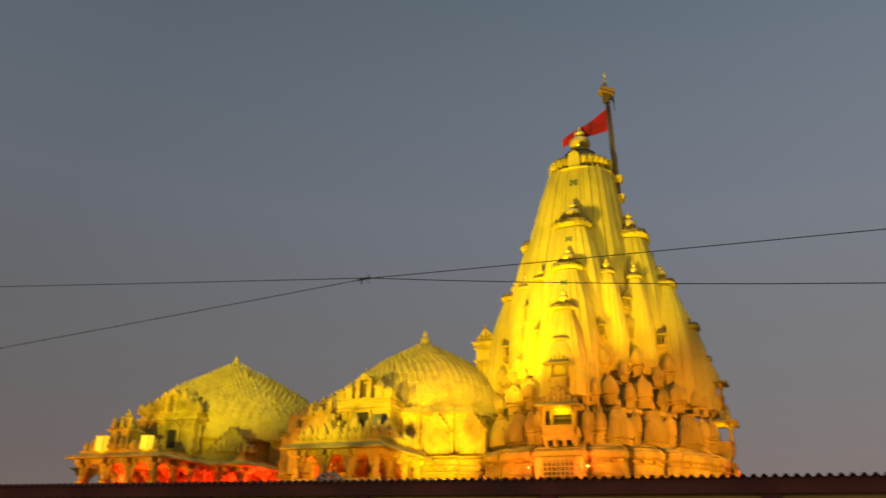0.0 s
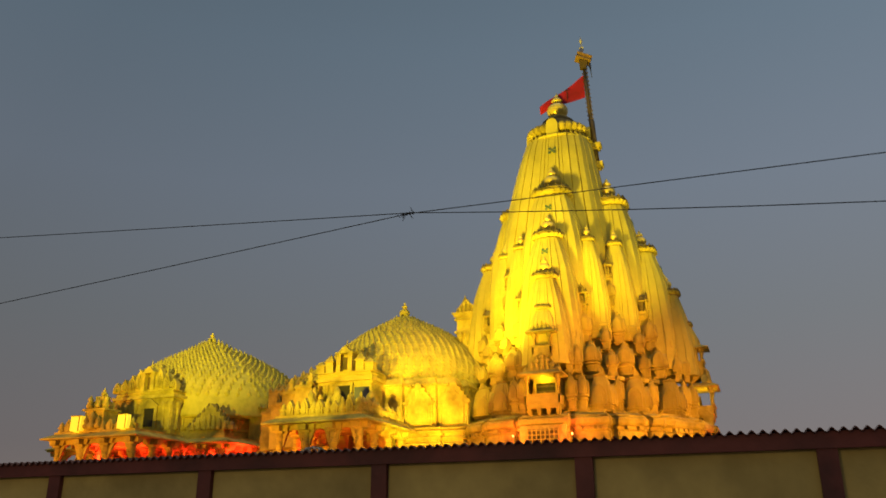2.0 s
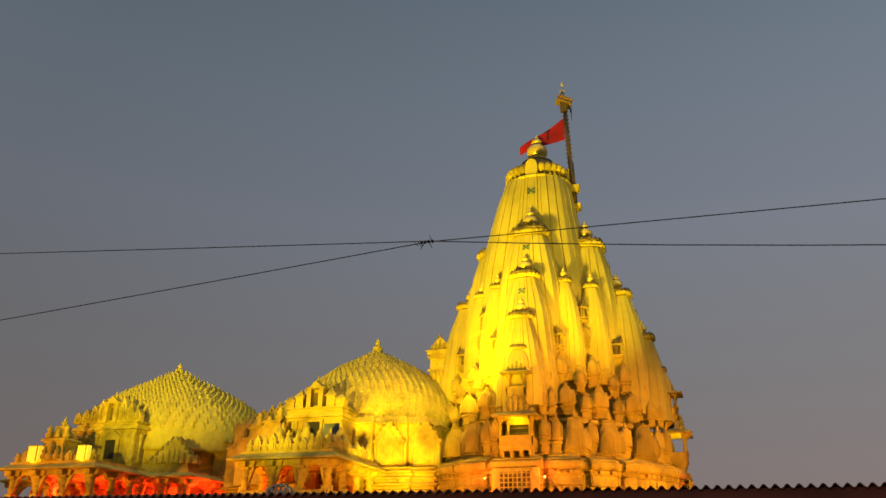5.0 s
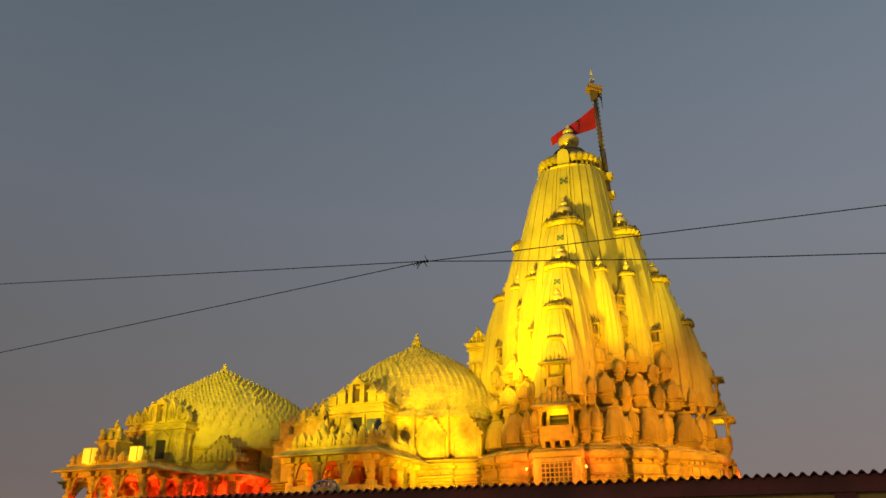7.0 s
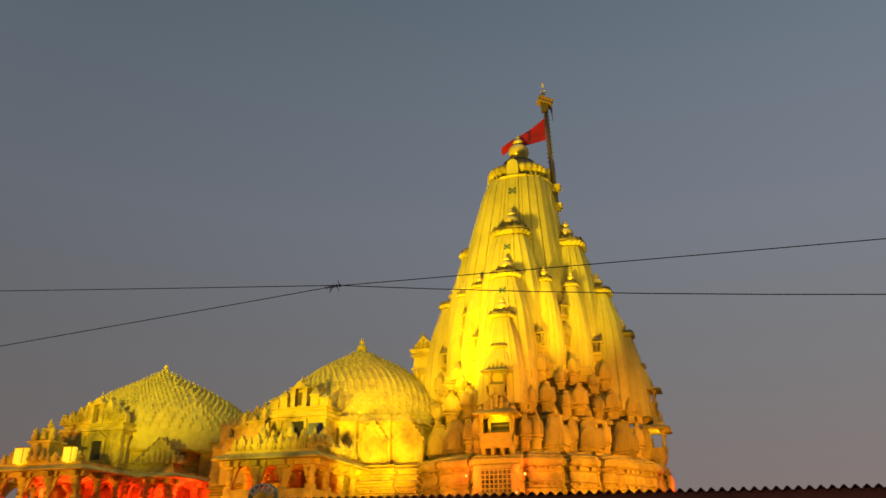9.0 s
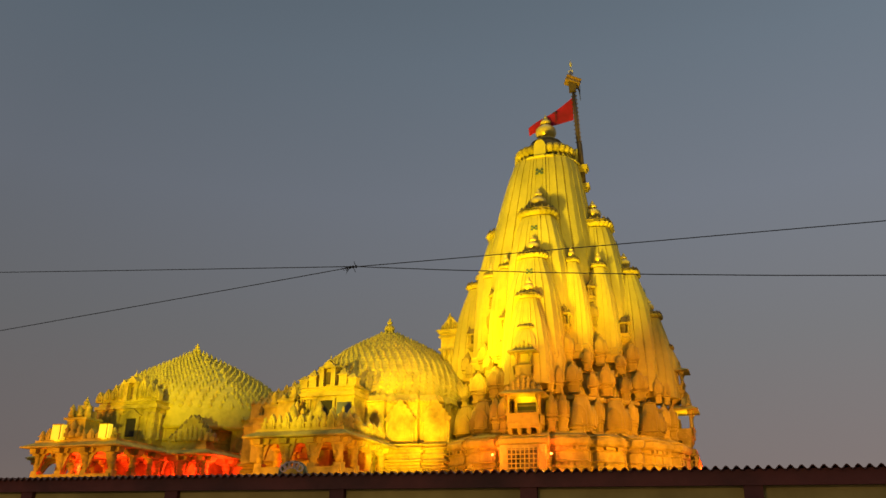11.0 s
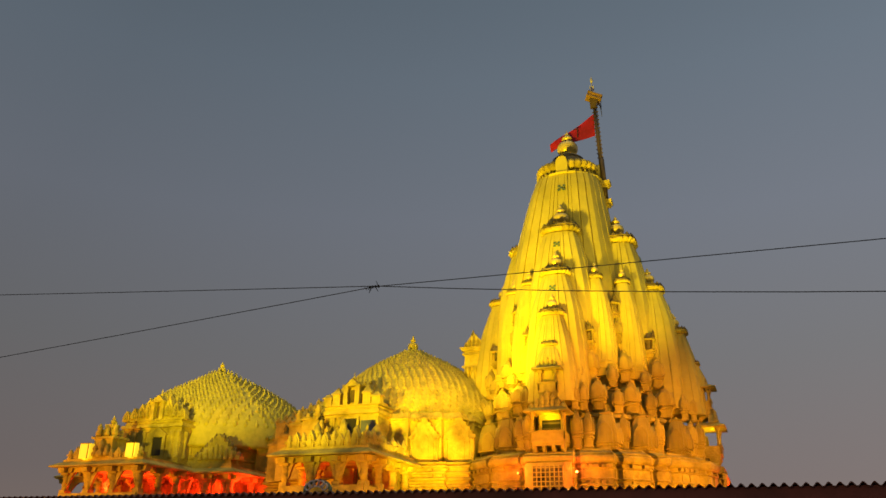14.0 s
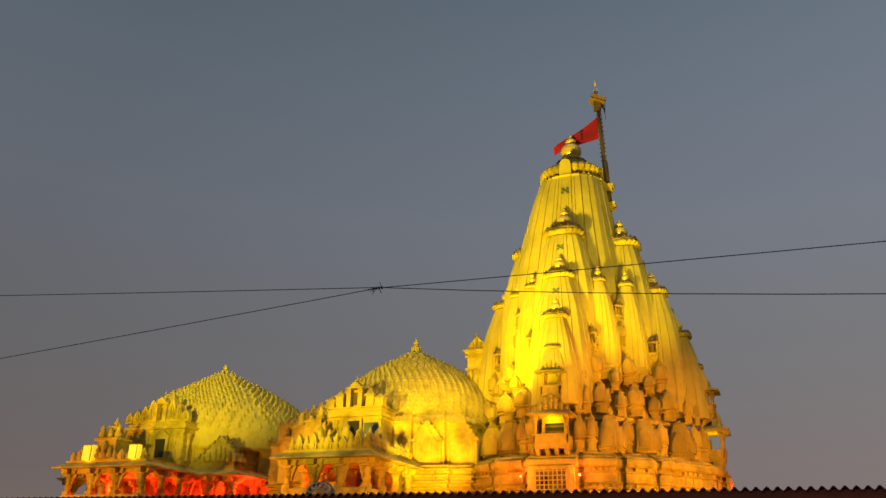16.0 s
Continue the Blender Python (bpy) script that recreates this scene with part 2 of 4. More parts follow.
def finial_shape(r, h, n=14):
    """A pot-shaped finial: foot, round pot, neck, bud."""
    prof = [(0.9, 0.0), (0.95, 0.04), (0.6, 0.07), (0.72, 0.11), (0.95, 0.20), (1.03, 0.31), (0.97, 0.42), (0.75, 0.51), (0.42, 0.57), (0.36, 0.60), (0.50, 0.64), (0.56, 0.69), (0.46, 0.75),
            (0.22, 0.80), (0.26, 0.84), (0.14, 0.91), (0.04, 1.0)]
    return Shape().lathe([(a * r, b * h) for a, b in prof], n)


def crown(parent, r, z, h, ribs=20):
    """Neck, ribbed cushion, dark studded cap and pot finial on a spire."""
    m = pose(0, 0, z)
    square = lambda k: ring(ROUNDED, r * k[0], h * k[1])
    part("spire_neck", Shape().loft([square((0.8, -0.05)), square((0.8, 0.2))]), DARK_STONE, parent, at=m)
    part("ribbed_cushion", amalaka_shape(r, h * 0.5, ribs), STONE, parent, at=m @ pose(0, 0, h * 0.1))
    part("spire_cap", Shape().loft([square(k) for k in ((0.9, 0.55), (1.0, 0.6), (0.97, 0.7), (0.84, 0.72), (0.8, 0.8), (0.7, 0.9), (0.6, 0.93), (0.6, 0.98), (0.46, 1.04), (0.38, 1.06), (0.36, 1.12))]), DARK_STONE, parent, at=m)
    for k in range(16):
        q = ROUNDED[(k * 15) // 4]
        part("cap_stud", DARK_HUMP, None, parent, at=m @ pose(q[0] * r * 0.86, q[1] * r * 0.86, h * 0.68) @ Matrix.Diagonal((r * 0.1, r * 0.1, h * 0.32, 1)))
    part("finial", finial_shape(r * 0.42, h * 1.9), GILT, parent, at=m @ pose(0, 0, h * 1.06))


# a small bell-shaped hump with a bud, 1 wide and 1 high
HUMP = Shape().lathe([(0.88, 0), (1.0, 0.28), (0.85, 0.5), (0.5, 0.66), (0.3, 0.74), (0.4, 0.82), (0.03, 1.0)], 8).mesh("hump", STONE)
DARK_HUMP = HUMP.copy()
DARK_HUMP.materials[0] = DARK_STONE

# ---- ground ----
sheet = Shape().add([(-2500, -2500, 0), (2500, -2500, 0), (2500, 2500, 0), (-2500, 2500, 0)], [(0, 1, 2, 3)])
ground = new("ground", sheet.mesh("ground", EARTH))
tagged(ground, "bare paved earth round the temple compound", "ground", kind="structure")

# ---- the tower ----
tower = thing("temple_tower", (0, 0, 0), "tall curved temple tower of carved cream stone, floodlit yellow and orange", "temple tower")
MOULD = [(0.0, 13.6), (1.2, 13.6), (1.3, 13.2), (2.6, 13.2), (2.8, 12.9), (6.4, 12.5), (6.5, 12.7), (6.8, 12.7), (6.85, 12.4), (7.05, 12.4), (7.1, 12.66), (7.3, 12.7), (7.35, 12.5), (8.02, 12.46), (8.06, 12.66), (8.2, 12.7),
         (8.24, 12.34), (8.46, 12.34), (8.5, 12.6), (8.6, 12.66), (8.66, 12.48), (9.3, 12.44), (9.34, 12.6), (9.44, 12.66), (9.48, 12.25), (9.74, 12.25), (9.8, 12.62), (9.95, 12.78), (10.25, 12.84), (10.4, 12.75), (10.44, 11.2), (10.5, 11.0)]
part("moulded_base", Shape().loft([ring(OUTLINE, r, z) for z, r in MOULD]), STONE, tower, "banded stone wall with many carved mouldings")
def frieze(parent, outline, bands, gap=0.55):
    """Rows of small carved blocks along a moulded wall."""
    s, rnd = Shape(), random.Random(21)
    for r, z, h, d in bands:
        pts = [(x * r, y * r) for x, y in outline]
        for (ax, ay), (bx, by) in zip(pts, pts[1:] + pts[:1]):
            length = math.hypot(bx - ax, by - ay)
            if length < 0.5 or (ay > 0 and by > 0 and ax < 6):
                continue
            count = max(1, int(length / gap))
            turn = math.degrees(math.atan2(by - ay, bx - ax))
            for k in range(count):
                u = (k + 0.5) / count
                m = pose(ax + (bx - ax) * u, ay + (by - ay) * u, z, 0, 0, turn)
                if rnd.random() < 0.62:
                    w = gap * rnd.uniform(0.2, 0.5)
                    s.slab([(-w, 0), (w, 0), (w, h * 0.9), (-w, h * 0.9)], -d, 0.12, m=m)
    return tagged(part("frieze", s, STONE, parent, "rows of small carved blocks"), kind="stuff")


frieze(tower, OUTLINE, [(12.25, 9.48, 0.28, 0.36), (12.34, 8.24, 0.24, 0.3), (12.4, 6.85, 0.22, 0.28)], 0.5)
frieze(tower, OUTLINE, [(12.46, 8.66, 0.66, 0.1), (12.48, 7.36, 0.66, 0.1)], 1.1)
# roof of the base, rising to the feet of the small spires, and the stepped core behind them
part("base_roof", Shape().loft([ring(OUTLINE, r, z) for r, z in ((12.3, 10.42), (12.5, 10.5), (12.5, 10.6), (11.7, 10.85), (11.5, 10.86), (11.5, 11.03), (9.0, 11.06))]), STONE, tower, "sloping stone roof of the base")
CORE = [(10.4, 9.7), (13.9, 9.35), (13.95, 9.75), (14.25, 9.75), (14.35, 8.75), (16.5, 8.3), (16.55, 8.5), (16.75, 8.5), (16.8, 7.7), (18.9, 7.35), (19.2, 7.3)]
part("tower_core", Shape().loft([ring(OUTLINE, r, z) for z, r in CORE]), STONE, tower, "stepped stone core with ledges")
MAIN = [(17.0, 6.9), (21.0, 6.85), (24.0, 6.8), (27.0, 6.65), (30.0, 6.3), (34.0, 5.42), (37.0, 4.62), (39.0, 4.0), (40.4, 3.45)]
levels = [17.0 + 23.4 * i / 30 for i in range(31)]
SLIMMER = [(17.0, 0.02), (20.0, 0.08), (26.0, 0.16), (30.0, 0.20), (33.0, 0.20), (35.0, 0.18), (37.3, 0.14), (40.4, 0.03)]


def uneven(points, z):
    """The main spire is slimmer on the two sides towards the mast and the lane."""
    k = 1 - bent(SLIMMER, z)
    return [(x * k if x > 0 else x, y * k if y < 0 else y, h) for x, y, h in points]


body = part("main_spire", Shape().loft([uneven(ring(GROOVED, bent(MAIN, z), z), z) for z in levels]), PLASTER, tower, "smooth cream spire with deep upright grooves")
part("spire_neck", Shape().loft([ring(ROUNDED, 2.75, 40.35), ring(ROUNDED, 2.7, 41.1)]), DARK_STONE, body)
for k in range(30):
    q = ROUNDED[k * 2]
    part("neck_bead", HUMP, None, body, at=pose(q[0] * 3.02, q[1] * 3.02, 40.5) @ Matrix.Diagonal((0.17, 0.17, 0.5, 1)))
part("ribbed_cushion", amalaka_shape(3.25, 1.25, 26, 0.78), STONE, body, at=pose(0, 0, 40.95))
part("spire_cap", Shape().lathe([(2.5, 42.05), (2.62, 42.2), (2.55, 42.4), (2.3, 42.5), (2.2, 42.75), (1.7, 43.1), (1.62, 43.25), (1.72, 43.36), (1.6, 43.5), (1.1, 43.62), (0.95, 43.75), (1.05, 43.86), (0.8, 43.98)], 28), DARK_STONE, body)
part("finial", finial_shape(1.12, 3.3, 20), GILT, body, "gilded pot-shaped finial", pose(0, 0, 43.8))
for turn in (0, 90, 180, 270):
    part("shield", Shape().slab([(-0.62, 40.4), (0.62, 40.4), (0.62, 41.6), (0.5, 42.05), (0.22, 42.3), (-0.22, 42.3), (-0.5, 42.05), (-0.62, 41.6)], -3.42, -2.2), PLASTER, body, at=pose(0, 0, 0, 0, 0, turn))
part("spire_cornice", Shape().loft([ring(OUTLINE, 3.42, 40.25), ring(OUTLINE, 3.6, 40.32), ring(OUTLINE, 3.6, 40.44), ring(OUTLINE, 3.1, 40.52)]), PLASTER, body)

# spires that lean against the four faces: axis distance, crown height, crown radius, table of radii
TIERS = [(4.64, 32.45, 2.0, [(17.0, 3.45), (22.0, 3.4), (25.0, 3.25), (27.5, 2.95), (30.8, 2.25), (32.45, 1.75)]),
         (7.45, 27.25, 1.5, [(15.5, 3.1), (19.0, 2.9), (21.5, 2.65), (24.3, 2.2), (26.2, 1.6), (27.25, 1.25)]),
         (9.5, 22.8, 1.25, [(15.0, 2.35), (18.0, 2.1), (20.5, 1.65), (22.0, 1.25), (22.8, 1.0)]),
         (10.7, 19.75, 0.85, [(17.6, 1.3), (18.8, 1.1), (19.75, 0.7)])]
for turn in (0, 90, 180, 270):
    for axis, top, cr, table in TIERS:
        zs = [table[0][0] + (top - table[0][0]) * i / 16 for i in range(17)]
        leaning = part("leaning_spire", Shape().loft([ring(SMALL_OUTLINE, bent(table, z), z) for z in zs]), PLASTER, tower, at=pose(0, 0, 0, 0, 0, turn) @ pose(0, -axis, 0))
        crown(leaning, cr, top, cr * 0.62, 18)
        # small emblem under the crown
        if cr > 1.3:
            for x, z in ((-0.2, 0.16), (0.2, -0.16), (0.2, 0.16), (-0.2, -0.16), (0, 0)):
                part("plaque", Shape().box(x - 0.1, -0.06, z - 0.1, x + 0.1, 0, z + 0.1), GREEN, leaning, "green square of an emblem", pose(0, -bent(table, top - 1.5) - 0.02, top - 1.5, -10))
for x, z in ((-0.26, 0.24), (0.26, -0.24), (0.26, 0.24), (-0.26, -0.24), (0, 0)):
    part("plaque", Shape().box(x - 0.13, -0.08, z - 0.13, x + 0.13, 0, z + 0.13), GREEN, body, "green square of an emblem", pose(0, -bent(MAIN, 38.4) * (1 - bent(SLIMMER, 38.4)) - 0.03, 38.4, -14))


STEPPED = [(1, 0.0), (1, 0.34), (0.93, 0.36), (0.93, 0.62), (0.84, 0.64), (0.84, 0.84)]
quarter = STEPPED + [(y, x) for x, y in STEPPED[-2:0:-1]]
STEPPED_OUTLINE = [(x * c - y * k, x * k + y * c) for c, k in ((1, 0), (0, 1), (-1, 0), (0, -1)) for x, y in quarter]
PLAIN_EIGHTH = [(1, 0.0), (1, 0.5), (0.88, 0.52)]
quarter = PLAIN_EIGHTH + [(0.88, 0.88)] + [(y, x) for x, y in PLAIN_EIGHTH[:0:-1]]
PLAIN_OUTLINE = [(x * c - y * k, x * k + y * c) for c, k in ((1, 0), (0, 1), (-1, 0), (0, -1)) for x, y in quarter]


def bud(s, r, z, h):
    """A cushion, a neck and a bud that end a small spire."""
    return s.lathe([(r * 0.75, z), (r, z + h * 0.12), (r, z + h * 0.3), (r * 0.6, z + h * 0.38), (r * 0.38, z + h * 0.46), (r * 0.55, z + h * 0.58), (r * 0.5, z + h * 0.72), (r * 0.2, z + h * 0.84), (0.01, z + h)], 10)


def arch_plate(w, lo, hi, y0, y1):
    """A pointed arch plate in front of a small spire."""
    mid = lo + (hi - lo) * 0.5
    half = [(w, mid), (w * 0.86, mid + (hi - mid) * 0.35), (w * 0.55, mid + (hi - mid) * 0.68), (w * 0.2, mid + (hi - mid) * 0.88)]
    return [(-w, lo), (w, lo)] + half + [(0, hi)] + [(-x, z) for x, z in half[::-1]], y0, y1


def foot_spire():
    """A wide tapered spire on a low foot with mouldings; 1 wide, 1 high."""
    s = Shape()
    prof = [(0.50, 0), (0.50, 0.045), (0.43, 0.05), (0.43, 0.085), (0.49, 0.09), (0.49, 0.12), (0.43, 0.125), (0.43, 0.15), (0.51, 0.155), (0.51, 0.18), (0.43, 0.185), (0.46, 0.21), (0.445, 0.36), (0.405, 0.52), (0.355, 0.66), (0.30, 0.78), (0.25, 0.86), (0.235, 0.875), (0.275, 0.885), (0.275, 0.92), (0.2, 0.93)]
    s.loft([ring(STEPPED_OUTLINE, r, z) for r, z in prof])
    return bud(s, 0.14, 0.92, 0.08)


def foot_relief():
    """The small spire in relief on each side of a wide spire."""
    s = Shape()
    s.slab(*arch_plate(0.27, 0.18, 0.66, -0.50, -0.3)).slab(*arch_plate(0.2, 0.18, 0.55, -0.56, -0.45)).slab(*arch_plate(0.12, 0.2, 0.43, -0.61, -0.5))
    for x in (-0.23, 0.23):
        s.box(x - 0.035, -0.56, 0.17, x + 0.035, -0.45, 0.36).box(x - 0.05, -0.57, 0.36, x + 0.05, -0.45, 0.39)
    return s.box(-0.3, -0.56, 0.15, 0.3, -0.45, 0.18)


def stand_spire(slim):
    """A bell-shaped spire on a tall flared pedestal; 1 wide, 1 high."""
    s = Shape()
    prof = [(0.31, 0), (0.31, 0.04), (0.40, 0.045), (0.40, 0.09), (0.31, 0.10), (0.36, 0.26), (0.46, 0.28), (0.46, 0.32), (0.34, 0.325), (0.34, 0.36), (0.50, 0.37), (0.50, 0.42), (0.36, 0.425),
            (0.43, 0.45), (0.43, 0.56), (0.385, 0.68), (0.30, 0.79), (0.2, 0.86), (0.15, 0.885)]
    s.loft([ring(PLAIN_OUTLINE if slim else STEPPED_OUTLINE, r, z) for r, z in prof])
    return bud(s, 0.2, 0.875, 0.125)


def stand_relief(slim):
    w = 0.24 if slim else 0.29
    s = Shape().slab(*arch_plate(w, 0.43, 0.78, -0.5, -0.25)).slab(*arch_plate(w * 0.66, 0.43, 0.67, -0.54, -0.42))
    return s if slim else s.slab(*arch_plate(w * 0.36, 0.44, 0.58, -0.57, -0.5)).box(-0.32, -0.55, 0.42, 0.32, -0.42, 0.45)


SPIRELETS = {"foot": ("wide_spirelet", foot_spire().mesh("wide_spirelet", STONE), foot_relief().mesh("arch_relief", STONE)),
             "broad": ("broad_spirelet", stand_spire(False).mesh("broad_spirelet", STONE), stand_relief(False).mesh("arch_relief", STONE)),
             "slim": ("slim_spirelet", stand_spire(True).mesh("slim_spirelet", STONE), stand_relief(True).mesh("arch_relief", STONE))}


def stand(kind, parent, x, y, z, width, height, turn):
    name, mesh, relief = SPIRELETS[kind]
    ob = part(name, mesh, None, parent, at=pose(x, y, z, 0, 0, turn) @ Matrix.Diagonal((width, width, height, 1)))
    for k in (0, 90, 180, 270):
        part("arch_relief", relief, None, ob, at=pose(0, 0, 0, 0, 0, k))
    return ob


# rings of small spires round the foot: kind, lateral place, distance, foot, height, width
RING = [("slim", 2.07, 11.0, 11.03, 3.3, 0.90), ("slim", 2.9, 10.4, 11.03, 3.35, 0.99), ("foot", 4.25, 9.35, 11.03, 3.4, 2.1), ("slim", 5.4, 7.9, 11.03, 3.3, 1.03), ("foot", 6.72, 6.72, 11.03, 3.45, 2.1),
        ("slim", 1.95, 10.7, 14.3, 2.3, 0.72), ("slim", 2.55, 10.0, 14.3, 2.5, 0.81), ("broad", 3.5, 8.5, 14.4, 3.0, 1.44), ("slim", 5.0, 7.45, 14.35, 2.35, 0.99), ("broad", 5.92, 5.92, 14.4, 3.2, 1.44),
        ("slim", 2.12, 9.5, 16.65, 2.1, 0.77), ("broad", 2.98, 7.95, 17.2, 3.0, 1.17), ("slim", 4.55, 7.08, 16.75, 2.05, 0.95), ("broad", 5.46, 5.46, 17.4, 3.1, 1.22), ("slim", 4.9, 4.9, 21.2, 2.5, 0.90)]
for turn in (0, 90, 180, 270):
    for kind, lat, away, foot, high, width in RING:
        for a, b in ((lat, away), (away, lat))[:1 if lat == away else 2]:
            p = pose(0, 0, 0, 0, 0, turn) @ Vector((a, -b, 0))
            stand(kind, tower, p.x, p.y, foot, width, high, turn)
# taller spires on both sides of each corner
SIDE = [(18.6, 1.72), (21.0, 1.68), (23.0, 1.52), (25.0, 1.22), (26.4, 0.9), (27.4, 0.62)]
for turn in (0, 90, 180, 270):
    for x, y in ((3.22, -5.41), (5.41, -3.22)):
        zs = [18.6 + 8.8 * i / 12 for i in range(13)]
        side = part("corner_spire", Shape().loft([ring(SMALL_OUTLINE, bent(SIDE, z), z) for z in zs]), PLASTER, tower, at=pose(0, 0, 0, 0, 0, turn) @ pose(x, y, 0))
        part("spire_foot", Shape().loft([ring(PLAIN_OUTLINE, 1.72 * k, 18.5 + h) for k, h in ((0.98, -0.6), (1.0, 0.0), (1.05, 0.05), (1.05, 0.2), (1.0, 0.24), (1.0, 0.5), (1.035, 0.54), (1.035, 0.68), (0.98, 0.74))]), PLASTER, side)
        crown(side, 0.78, 27.4, 0.62, 12)
    for x, y, z, size, own in ((2.8, -7.45, 20.6, 0.8, 0), (7.45, -2.8, 20.6, 0.8, 90), (4.62, -4.62, 24.0, 0.72, 45)):
        p = pose(0, 0, 0, 0, 0, turn) @ Vector((x, y, 0))
        s = Shape().loft([[(-a, -d, h), (a, -d, h), (a, 0.5, h), (-a, 0.5, h)] for a, d, h in ((0.3, 0.3, -0.5), (0.45, 0.5, -0.15), (0.56, 0.62, -0.13), (0.56, 0.62, 0.0), (0.48, 0.5, 0.03), (0.48, 0.5, 0.26), (0.6, 0.68, 0.29), (0.6, 0.68, 0.4))])
        niche = part("niche", s, STONE, tower, "small carved niche with crest", at=pose(p.x, p.y, z, 0, 0, turn + own) @ Matrix.Diagonal((size, size, size, 1)))
        for px in (-0.48, 0.48):
            part("post", Shape().box(px - 0.08, -0.6, 0.4, px + 0.08, -0.42, 1.55), STONE, niche)
        part("back_panel", Shape().box(-0.4, -0.15, 0.4, 0.4, 0.5, 1.55), DARK_STONE, niche)
        part("carving", Shape().lathe([(0.2, 0.4), (0.3, 0.62), (0.15, 0.85), (0.24, 1.02), (0.12, 1.2), (0.14, 1.32), (0.03, 1.45)], 9, m=pose(0, -0.38, 0)), STONE, niche)
        part("lintel", Shape().loft([[(-a, -d, h), (a, -d, h), (a, 0.5, h), (-a, 0.5, h)] for a, d, h in ((0.6, 0.66, 1.55), (0.68, 0.74, 1.6), (0.68, 0.74, 1.68), (0.5, 0.5, 1.72))]), STONE, niche)
        part("crest", Shape().slab([(-0.5, 1.68), (0.5, 1.68), (0.3, 2.1), (0, 2.45), (-0.3, 2.1)], -0.4, 0.3), DARK_STONE, niche)
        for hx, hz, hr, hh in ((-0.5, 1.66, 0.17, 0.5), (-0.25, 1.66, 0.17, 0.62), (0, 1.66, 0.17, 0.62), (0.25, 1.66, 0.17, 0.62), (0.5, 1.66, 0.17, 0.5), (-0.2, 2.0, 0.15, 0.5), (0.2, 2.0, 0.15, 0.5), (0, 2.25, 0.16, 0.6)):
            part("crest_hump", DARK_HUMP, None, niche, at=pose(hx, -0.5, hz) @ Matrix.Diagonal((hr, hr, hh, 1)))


def crest(parent, w, z, h, y, at=None, rows=4):
    """A stepped crest of small humps over a canopy."""
    at = at or Matrix.Identity(4)
    part("crest", Shape().slab([(-w * 0.5, z - 0.05), (w * 0.5, z - 0.05), (w * 0.3, z + h * 0.42), (0, z + h * 0.78), (-w * 0.3, z + h * 0.42)], y, y + 0.5), STONE, parent, at=at)
    for row in range(rows):
        count = 2 * (rows - row) - 1
        for k in range(count):
            x = (k - (count - 1) / 2) * w * 0.95 / (2 * rows - 1)
            part("crest_hump", HUMP, None, parent, at=at @ pose(x, y - 0.08 + 0.05 * row, z - 0.06 + h * 0.22 * row) @ Matrix.Diagonal((w * 0.082, w * 0.082, h * 0.36, 1)))


